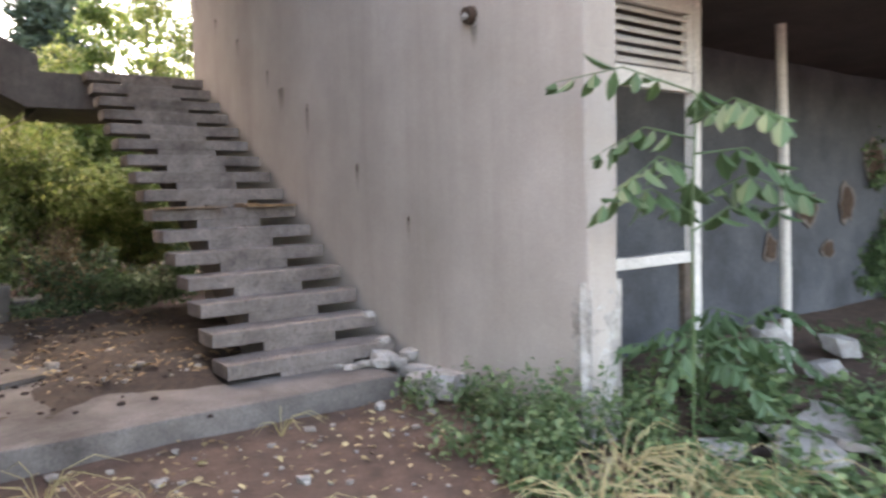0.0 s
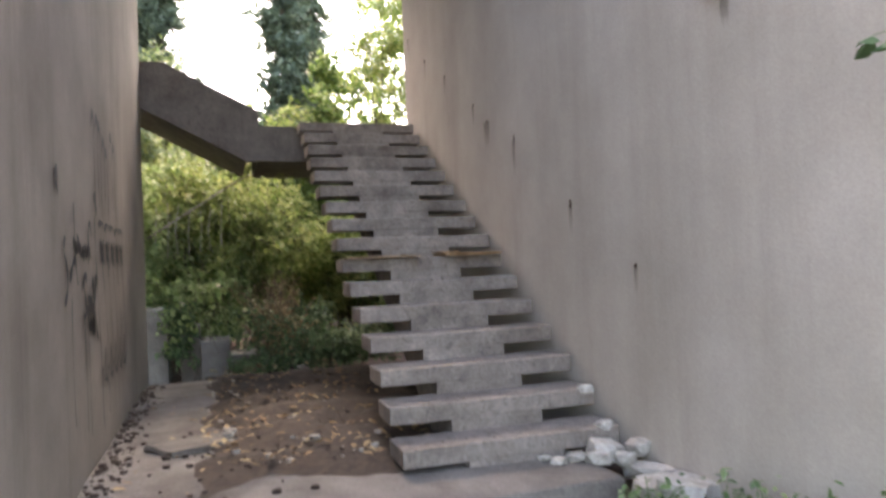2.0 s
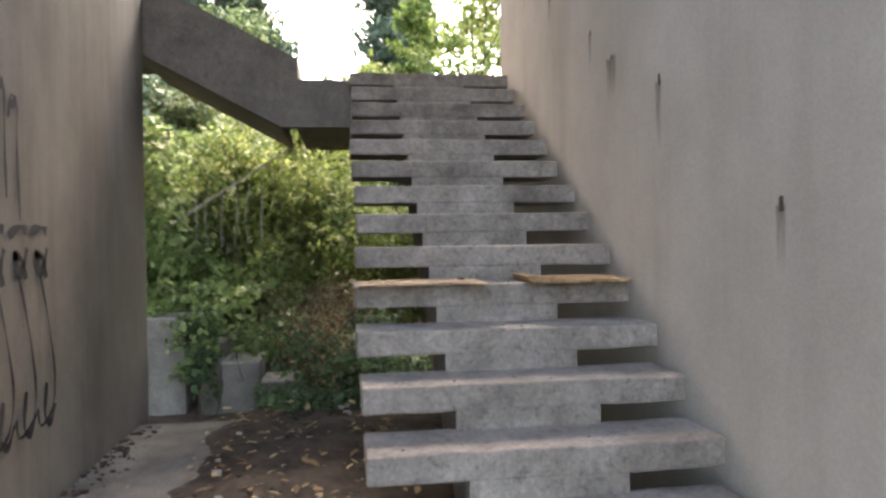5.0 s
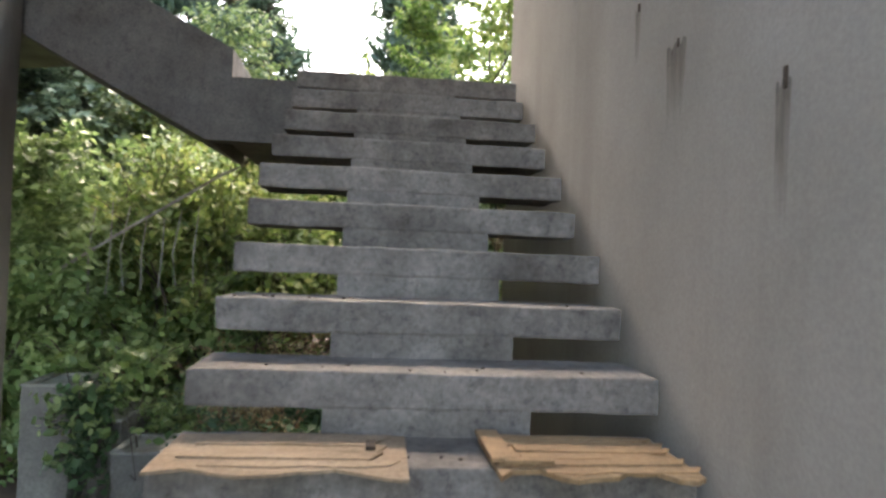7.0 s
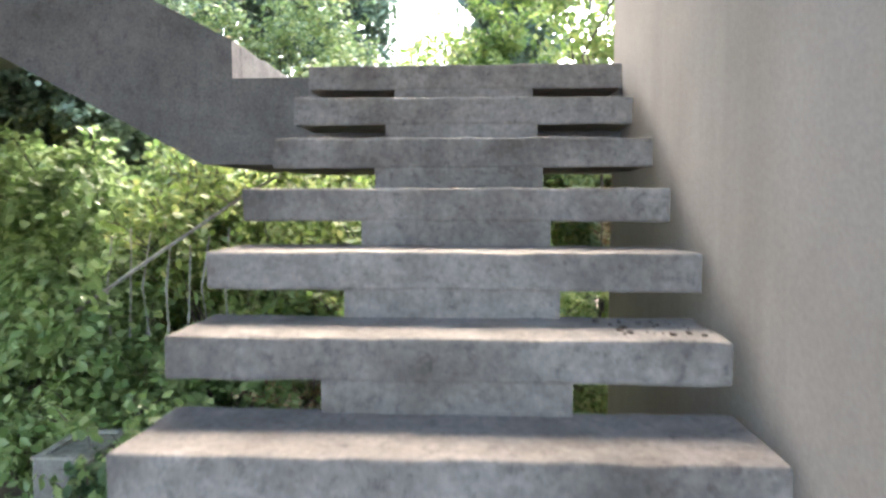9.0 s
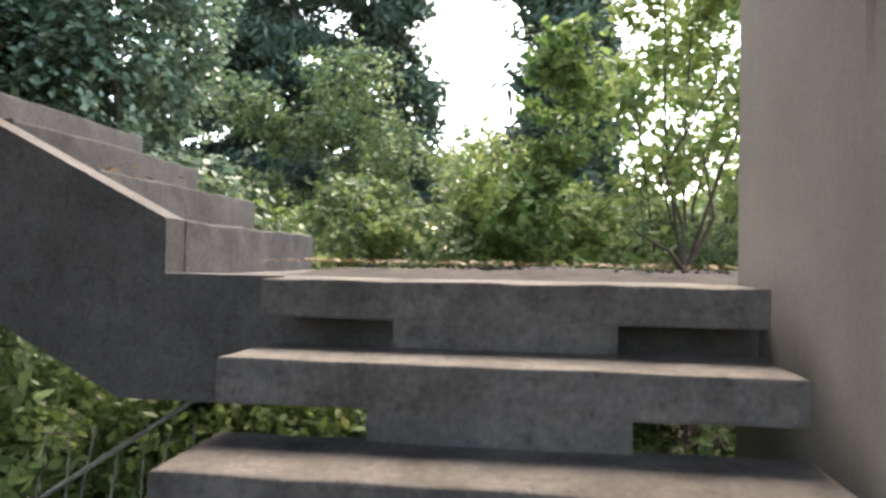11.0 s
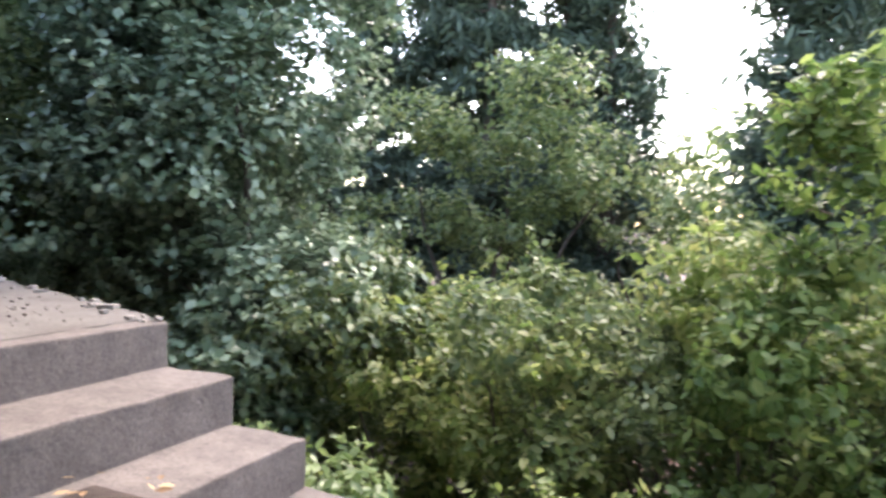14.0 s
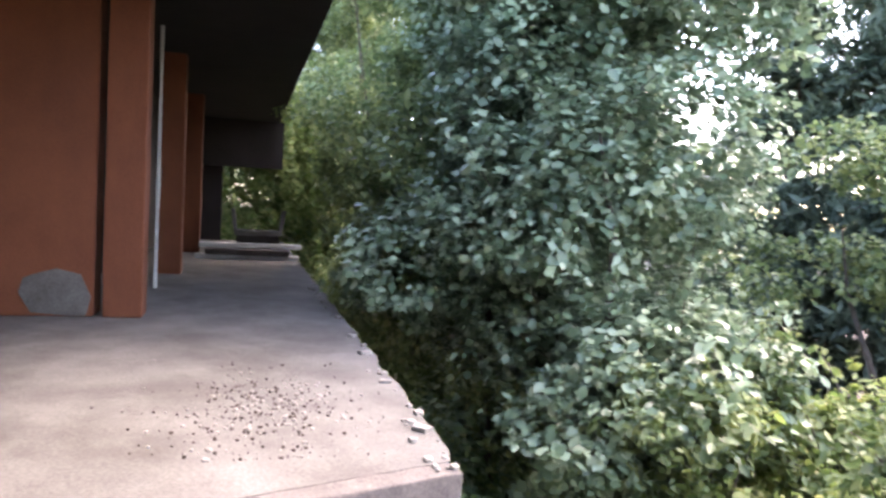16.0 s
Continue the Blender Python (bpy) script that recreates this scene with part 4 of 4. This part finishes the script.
shrub("ivy_bank", "green ivy spilling over the planter boxes", scatter(27, 14, -3.1, -1.9, 4.85, 5.6, 0.45, 1.05, 0.12, 0.26), 500, 0.032, M_LEAF_FRESH, 11, 6, cat="ivy", slim=0.7, radius=0.008)
shrub("ivy_bank", "dark ivy hanging between the planter boxes", scatter(32, 12, -2.86, -2.62, 5.0, 5.12, 0.1, 0.8, 0.08, 0.15), 2200, 0.03, M_FEATHER, 14, 4, cat="ivy", slim=0.7, radius=0.006, twigs=2)
shrub("bush", "bright green bush under the upper flight", scatter(22, 26, -3.6, -0.6, 6.5, 7.7, 0.5, 2.2, 0.35, 0.6), 3000, 0.032, M_LEAF_YEL, 5, 14, twigs=5)
shrub("ivy_bank", "bank of glossy green ivy and bramble beneath the gallery", scatter(23, 34, -6.0, -2.4, 5.9, 7.6, 0.2, 2.3, 0.4, 0.7), 3200, 0.038, M_LEAF_FRESH, 6, 10)
shrub("bush", "yellowing bush growing below the landing", scatter(24, 16, -0.6, 1.6, 6.9, 8.0, 0.4, 1.5, 0.4, 0.6), 4200, 0.028, M_LEAF_YEL, 7, 8)
shrub("bush", "dark bramble and dead leaves under the landing", scatter(26, 26, -1.9, 0.0, 4.75, 5.9, 0.05, 0.6, 0.18, 0.34), 2600, 0.03, M_FEATHER, 12, 10, radius=0.008, shell=0.3)
shrub("bush", "dark bramble beside the planters", scatter(31, 12, -2.1, -1.5, 4.4, 4.9, 0.0, 0.22, 0.12, 0.2), 2400, 0.026, M_FEATHER, 13, 5, radius=0.006, shell=0.3, twigs=2)
tagged(part("dead_branch", tube([(-3.35, 5.75, 1.5), (-2.73, 5.62, 1.89), (-2.04, 5.6, 2.34), (-1.85, 5.6, 2.44)], [0.014, 0.013, 0.011, 0.008], 7), M_STONE), "pale bare dead branch leaning in the ivy", "branch")
vine = thing("dead_vine", "thin pale bare stems of a dead vine hanging in the ivy", "vine", (-2.66, 5.72, 1.38))
for k in range(7):
    x = -0.35 + 0.13 * k
    part("bare_stem", tube([(x, 0, 0.02 * k), (x + 0.03 * math.sin(k * 2.1), -0.02, 0.35), (x + 0.02, 0.02, 0.68 + 0.06 * math.sin(k * 1.3))], [0.008, 0.007, 0.005], 5), M_STONE, vine)
# hedge beyond the landing
for k in range(7):
    x = -5.2 + 1.25 * k
    mat = (M_LEAF_MID, M_LEAF_MID, M_LEAF_YEL, M_LEAF_MID, M_LEAF_YEL, M_LEAF_MID, M_LEAF_YEL)[k]
    top = (3.1, 3.5, 3.4, 3.6, 3.7, 3.1, 2.0)[k]
    shrub("shrub", "tall wild shrub with dense small leaves behind the landing", scatter(50 + k, 34, x - 0.9, x + 0.9, 8.2, 10.6, 0.5, top, 0.22, 0.55), 3200, 0.035, mat, 60 + k, 9, group="wild shrubs", twigs=5)
shrub("shrub", "lush green upright shrub standing out of the hedge", scatter(58, 26, -0.95, 0.05, 7.9, 8.8, 0.5, 3.3, 0.2, 0.4) + scatter(57, 12, -0.6, -0.2, 8.1, 8.6, 3.3, 4.9, 0.12, 0.24), 2400, 0.036, M_LEAF_GREEN, 68, 9, group="wild shrubs", twigs=6)
shrub("bush", "brown withered scrub beside the young tree", scatter(59, 26, 0.6, 3.2, 7.2, 9.6, 0.3, 2.4, 0.2, 0.45), 1900, 0.026, M_DRY, 69, 12, radius=0.01, shell=0.2, twigs=5)
# ivy-clad tree beside the gallery
ivy = scatter(30, 44, -6.3, -4.5, 8.2, 10.0, 0.6, 7.6, 0.55, 0.95) + scatter(33, 16, -8.4, -6.0, 9.2, 10.6, 3.0, 7.8, 0.6, 0.9) + scatter(34, 12, -4.9, -3.9, 8.1, 9.3, 0.6, 3.4, 0.45, 0.75)
shrub("ivy_tree", "old tree wholly overgrown with dark glossy ivy", ivy, 2900, 0.039, M_LEAF_DARK, 31, 10, radius=0.07, cat="tree", flat=0.6, slim=0.75, shell=0.7, twigs=4)
along = [(*tuple(gallery(u, v, 0))[:2], z, a, b, c) for (u, v, z, a, b, c) in scatter(35, 120, 3.4, 15.0, -1.9, -0.75, 0.4, 9.2, 0.55, 0.9)]
shrub("shrub", "tall mixed greenery crowding the far gallery", along, 2000, 0.046, M_LEAF_MID, 36, 9, group="wild shrubs")
ending = [(*tuple(gallery(u, v, 0))[:2], z, a, b, c) for (u, v, z, a, b, c) in scatter(37, 90, 14.6, 16.8, -1.5, 4.0, 2.6, 7.4, 0.7, 1.2)]
shrub("shrub", "yellow-green shrub beyond the gallery's open end", ending, 700, 0.06, M_LEAF_YEL, 38, 5, group="wild shrubs")
# far trees
for k, (x, y, h, r) in enumerate(((-9.0, 18.0, 11.5, 2.0), (-7.4, 18.8, 14.5, 2.4), (-6.0, 17.6, 13.0, 2.0), (-4.9, 19.4, 15.0, 2.1), (-3.7, 18.2, 12.5, 1.5), (-14.2, 18.5, 14.0, 2.8))):
    conifer("tall dark blue-green conifer with drooping branches", x, y, h, r, 71 + k)
conifer("narrow dark cypress behind the hedge", -0.35, 15.8, 13, 1.0, 78, 26, 0.13, -0.5)
conifer("narrow dark cypress behind the hedge", 0.55, 17.8, 12, 1.1, 79, 26, 0.13, -0.5)
broadleaf("slender forked tree with loose yellow-green leaves", 0.75, 8.9, 8.2, [(0.1, 0.3, 6.4, 0.8), (0.75, 0.2, 4.6, 0.6), (-0.5, 0.3, 4.9, 0.5), (1.3, 0.5, 6.2, 0.9), (0.3, 0.7, 5.2, 0.6), (1.9, 0.3, 5.0, 0.8), (-0.2, 0.6, 7.2, 0.7)], 900, 0.042, M_LEAF_YEL, 81, 0.03)
broadleaf("young tree with thin dark forked limbs and few leaves", 0.41, 7.6, 11.2, [(-0.05, 0.1, 4.2, 0.3), (0.16, 0.0, 5.0, 0.35), (0.34, 0.1, 4.3, 0.3), (-0.36, -0.05, 3.5, 0.22), (0.75, 0.1, 4.9, 0.3)], 700, 0.036, M_LEAF_YEL, 87, 0.028)
broadleaf("slender tree with yellow-green leaves and forked trunk", 2.9, 11.0, 8, [(0.2, 0.4, 6.6, 1.2), (1.2, 0.3, 5.0, 1.0), (-0.9, 0.5, 6.0, 1.0), (0.3, 0.9, 8.0, 1.1), (-0.5, 0.1, 3.8, 0.9)], 900, 0.05, M_LEAF_YEL, 82, 0.08)
broadleaf("green tree behind the hedge", -4.4, 13.5, 6, [(0.2, 0.4, 5.2, 1.2), (1.6, 0.3, 4.6, 1.1), (-1.3, 0.5, 4.8, 1.1), (0.3, 0.9, 4.2, 1.0)], 800, 0.05, M_LEAF_MID, 83, 0.1)
broadleaf("small green tree in the gap behind the hedge", -2.1, 14.5, 5, [(0.2, 0.4, 4.6, 0.9), (0.8, 0.3, 4.0, 0.9), (-0.7, 0.5, 4.4, 0.9), (-0.2, 0.6, 5.4, 0.7)], 700, 0.05, M_LEAF_MID, 86, 0.07)
broadleaf("green tree beyond the wall", 7.5, 9.0, 6, [(0.2, 0.4, 5.2, 1.4), (1.6, 0.3, 4.6, 1.3), (-1.3, 0.5, 4.8, 1.3), (0.3, 0.9, 3.4, 1.2)], 260, 0.09, M_LEAF_MID, 84, 0.1)
backdrop = scatter(90, 46, -30, 22, 24, 30, 1.0, 6.5, 1.6, 2.8)
shrub("far_woods", "distant green woodland closing the view", backdrop, 60, 0.22, M_LEAF_MID, 91, 6, radius=0.1, cat="woods")

shrub("far_woods", "olive thicket and scrub beyond the young trees", scatter(92, 60, 0.2, 13, 13, 18, 0.6, 5.6, 0.6, 1.3), 300, 0.08, M_LEAF_YEL, 93, 6, radius=0.05, cat="woods")

# ---------- weeds in the foreground ----------
def pinnate(t, rng, a, e, n, size):
    """A feather leaf: a thin stalk with paired hanging leaflets."""
    a, e = Vector(a), Vector(e)
    mid = a.lerp(e, 0.5) + Vector((0, 0, 0.10))
    part("stalk", tube([a, a.lerp(mid, 0.6), mid, mid.lerp(e, 0.6), e], [0.006, 0.005, 0.004, 0.003, 0.0015], 5), M_FEATHER, t)
    side = (e - a).cross(Vector((0, 0, 1))).normalized()
    for k in range(n):
        f = 0.25 + 0.75 * k / (n - 1)
        p = a.lerp(mid, f * 2) if f < 0.5 else mid.lerp(e, f * 2 - 1)
        for s in (-1, 1):
            d = (side * s * (0.7 + 0.3 * rng.normal()) + (e - a).normalized() * (0.5 + 0.3 * rng.normal()) + Vector((0, 0, -0.75 + 0.35 * rng.normal()))).normalized()
            w = d.cross(Vector((0, 0, 1))).normalized() if abs(d.z) < 0.95 else side
            L = size * (0.8 + 0.4 * rng.random()) * (1.1 - 0.35 * abs(f - 0.55))
            pts = [p, p + d * L * 0.3 + w * L * 0.24, p + d * L * 0.65 + w * L * 0.17, p + d * L, p + d * L * 0.65 - w * L * 0.17, p + d * L * 0.3 - w * L * 0.24]
            bm = bmesh.new()
            v = [bm.verts.new(q + Vector((0, 0, -0.02 * (1 if j in (1, 2, 4, 5) else 0)))) for j, q in enumerate(pts)]
            bm.faces.new((v[0], v[1], v[2], v[3]))
            bm.faces.new((v[0], v[3], v[4], v[5]))
            part("leaflet", bm, M_FEATHER, t)


def sapling(x, y, h, count, reach, seed, label, size=0.11):
    rng = np.random.default_rng(seed)
    gz = ground_z(x, y) - 0.02
    t = thing("sapling", label, "sapling", (x, y, gz), "saplings")
    part("stem", tube([(0, 0, 0), (0.02, 0.01, h * 0.35), (-0.01, 0, h * 0.7), (0.03, 0, h)], [0.012, 0.01, 0.008, 0.005], 7), M_WEED, t)
    for k in range(count):
        a = k * 2.4 + rng.normal() * 0.3
        z = h * (0.62 + 0.38 * (k + 1) / count)
        L = reach * rng.uniform(0.7, 1.1)
        pinnate(t, rng, (0.01, 0, z), (math.cos(a) * L, math.sin(a) * L, z + rng.uniform(-0.16, 0.14)), 6, size)


sapling(0.13, -2.62, 2.0, 10, 0.68, 101, "young sapling with feathered green leaves before the broken wall", 0.15)
sapling(0.62, -2.35, 0.66, 7, 0.5, 102, "low sapling with feathered leaves among weeds", 0.13)
sapling(1.3, -2.2, 0.66, 7, 0.5, 103, "low sapling with feathered leaves among weeds", 0.13)


def weed(x, y, h, r, count, size, seed, label="leafy green weed growing from the rubble", material=None):
    rng = np.random.default_rng(seed)
    gz = ground_z(x, y) - 0.01
    t = thing("weed", label, "weed", (x, y, gz), "weeds")
    tips = []
    for k in range(5):
        a = rng.random() * math.tau
        tips.append((math.cos(a) * r * 0.6, math.sin(a) * r * 0.6, h * rng.uniform(0.6, 1.0)))
        part("stem", tube([(0, 0, 0), Vector(tips[-1]) * 0.5 + Vector((0, 0, 0.03)), tips[-1]], [0.006, 0.004, 0.002], 5), M_WEED, t)
    f = rng.random(count)
    which = rng.integers(0, 5, count)
    tip = np.array(tips)[which]
    pts = tip * (0.25 + 0.75 * f)[:, None] + rng.normal(size=(count, 3)) * np.array([r * 0.28, r * 0.28, h * 0.1])
    pts[:, 2] = np.maximum(pts[:, 2], 0.02)
    leaf_mesh("leaves", pts, size * (0.6 + 0.8 * rng.random(count)), material or M_WEED, t, rng, None, 0.7, 0.55)


rw = np.random.default_rng(110)
for k in range(30):
    x, y = rw.uniform(-0.75, 0.15), rw.uniform(-3.4, -1.6)
    if x > -0.05 and y > -2.0:
        continue
    weed(x, y, rw.uniform(0.12, 0.38) * (1.5 if y > -2.2 else 1), rw.uniform(0.14, 0.26), 130, 0.022, 200 + k)
for k in range(46):
    x, y = rw.uniform(0.1, 3.6), rw.uniform(-3.6, -1.7)
    if (y > -2.05 and x < 0.4) or (0.7 < x < 1.4 and -3.1 < y < -2.6):
        continue
    weed(x, y, rw.uniform(0.2, 0.5), rw.uniform(0.18, 0.34), 120, 0.034, 300 + k)
for k, (x, y) in enumerate(((-0.35, -0.85), (-0.15, -1.05), (-0.12, -1.45), (-0.25, -1.7), (-1.9, -2.2), (-2.35, -2.0), (-1.0, -2.6), (-1.4, -2.9), (-2.7, -1.6))):
    weed(x, y, 0.30 if k < 4 else 0.14, 0.2, 150, 0.022, 400 + k)
rv = np.random.default_rng(120)
creeper = [(rv.uniform(6.2, 7.8), -0.84, rv.uniform(0.0, 1.6), rv.uniform(0.2, 0.4), 0.1, rv.uniform(0.2, 0.4)) for _ in range(16)]
shrub("ivy_patch", "dark ivy creeping up the peeling wall", creeper, 1800, 0.035, M_FEATHER, 121, 4, cat="ivy", radius=0.008, twigs=0)


def wall_hole(x, z, w, h, seed):
    """A ragged hole knocked into the peeling wall, its shade painted as a dark plate, with a broken rim of plaster."""
    rng = random.Random(seed)
    rim, hollow = [], []
    for k in range(14):
        a = math.tau * k / 14
        r = rng.uniform(0.65, 1.1)
        hollow.append((math.cos(a) * w * r, math.sin(a) * h * r))
        rim.append((math.cos(a) * w * (r + rng.uniform(0.08, 0.4)), math.sin(a) * h * (r + rng.uniform(0.08, 0.4))))
    face = Matrix.Translation((x, -0.765, z)) @ Matrix(((1, 0, 0, 0), (0, 0, -1, 0), (0, 1, 0, 0), (0, 0, 0, 1)))
    t = thing("wall_hole", "ragged dark hole with bare plaster around it", "wall hole", (0, 0, 0), "holes in the peeling wall")
    part("rim", plate(rim, 0.012, face), M_CONC_DARK, t, "bare grey plaster")
    # Raised plate: the shade inside the hole is put into its dark colour.
    part("hollow", plate(hollow, 0.017, face), M_RUST, t, "dark plate painted as the hole's shade")


for k, (x, z, w, h) in enumerate(((4.24, 0.68, 0.13, 0.14), (5.0, 1.08, 0.22, 0.17), (5.95, 1.1, 0.17, 0.2), (5.5, 0.6, 0.16, 0.1), (6.7, 1.6, 0.25, 0.3), (7.2, 0.8, 0.3, 0.2))):
    wall_hole(x, z, w, h, 700 + k)


def grass_tuft(x, y, n, L, seed):
    rng = np.random.default_rng(seed)
    gz = ground_z(x, y) - 0.01
    t = thing("grass_tuft", "tuft of long dry straw-coloured grass", "grass", (x, y, gz), "dry grass tufts")
    for k in range(n):
        a = rng.random() * math.tau
        l = L * rng.uniform(0.5, 1.0)
        d = Vector((math.cos(a), math.sin(a), 0))
        part("blade", tube([(0, 0, 0), d * l * 0.25 + Vector((0, 0, l * 0.45)), d * l * 0.6 + Vector((0, 0, l * 0.55)), d * l + Vector((0, 0, l * 0.35))], [0.003, 0.003, 0.0025, 0.001], 4), M_STRAW, t)


for k, (x, y, n, L) in enumerate(((-1.2, -2.9, 16, 0.55), (-0.75, -2.75, 26, 0.6), (-0.3, -2.5, 22, 0.6), (-2.2, -1.4, 10, 0.35), (-1.3, -0.75, 8, 0.3), (-2.6, -1.0, 12, 0.4), (-1.7, -1.9, 8, 0.4))):
    grass_tuft(x, y, n, L, 500 + k)


# ---------- broken slabs and straw ----------
def broken_slab(x, y, z, w, d, h, tilt, turn, seed, label, material=M_STONE):
    bm = worn_box(-w, w, -d, d, 0, h, 0.06, 0.012, 0.006, seed)
    rng = random.Random(seed)
    skew = rng.uniform(-0.35, 0.35)
    for v in bm.verts:
        v.co.x += skew * v.co.y + 0.06 * noise.noise(v.co * 6 + Vector((seed, 0, 0)))
        v.co.y += 0.05 * noise.noise(v.co * 7 + Vector((0, seed, 0)))
    bmesh.ops.transform(bm, verts=bm.verts, matrix=pose(x, y, z, tilt, tilt * 0.6, turn))
    tagged(part("broken_slab", bm, material), label, "slab", "broken slabs")


broken_slab(-2.45, 1.25, 0.046, 0.24, 0.17, 0.035, 0, 25, 3, "thin broken slab of concrete lying on the pad", M_DAMP)
broken_slab(1.12, -2.95, -0.16, 0.18, 0.12, 0.05, 14, 40, 4, "pale broken slab tipped among rubble and weeds")
broken_slab(1.38, -2.72, -0.14, 0.16, 0.15, 0.05, -16, 115, 5, "pale broken slab tipped among rubble and weeds")
broken_slab(0.92, -2.5, -0.12, 0.16, 0.10, 0.05, 10, 80, 6, "pale broken slab tipped among rubble and weeds")
broken_slab(-0.05, -0.72, -0.1, 0.15, 0.12, 0.16, 6, 30, 7, "pale angular block of masonry at the stair foot", M_MASON)
tagged(part("earth_drift", mound(0.4, 1.6, -3.3, -2.4, -0.25, 0.12, 21, 0.05), M_DIRT), "dark rusty heap of earth and rubble among weeds", "earth", kind="stuff")
for k, (x, y, n, L) in enumerate(((-0.45, -2.95, 30, 0.6), (-0.1, -2.85, 26, 0.55), (-0.95, -2.95, 22, 0.5), (0.25, -3.0, 20, 0.5))):
    grass_tuft(x, y, n, L, 540 + k)
crumbs(160, lambda: (rng1.uniform(-2.9, 0.0), rng1.uniform(-2.8, -0.55)), ground_z, 0.011, "flakes of pale plaster lying on the earth", M_STONE)
crumbs(90, lambda: (rng1.uniform(-1.3, -0.02), RUN * int(rng1.uniform(0, 9)) + rng1.uniform(0.03, 0.12)), lambda x, y: RISE * (int(y / RUN) + 1), 0.004, "grit lying on the lower treads", M_DIRT)
crumbs(550, lambda: (rng1.uniform(-1.3, 1.1), rng1.uniform(5.0, 6.0)), lambda x, y: LAND_Z + 0.028, 0.006, "clods of leaf mould on the landing", M_DIRT)
crumbs(420, lambda: (rng1.uniform(-2.3, -1.2), rng1.uniform(0.3, 4.3)), lambda x, y: 0.11, 0.012, "clods of dark earth under the stairs", M_DIRT)
dust = tagged(part("dust_patch", mound(-0.55, 0.55, -0.28, 0.28, 0, 0.010, 77, 0.03), M_STONE), "pale patch of mortar dust on the gallery floor", "dust", kind="stuff")
dust.matrix_world = Matrix.Translation(gallery(0.85, 0.62, TOP_Z + 0.001)) @ Matrix.Rotation(radians(-16.9), 4, "Z")
for k, (x, y, h) in enumerate(((-0.14, -1.25, 0.34), (-0.2, -1.55, 0.42), (-0.12, -1.8, 0.5), (-0.3, -2.0, 0.4), (-0.1, -2.15, 0.55), (-0.42, -1.75, 0.28), (-0.5, -2.2, 0.34), (0.2, -2.3, 0.5))):
    weed(x, y, h, 0.2, 170, 0.024, 600 + k)
litter(260, lambda r: (r.uniform(-2.9, 0.0), r.uniform(-3.0, -0.6)), ground_z, 0.028, 46, "pale straw and dry leaves on the earth", M_STRAW)
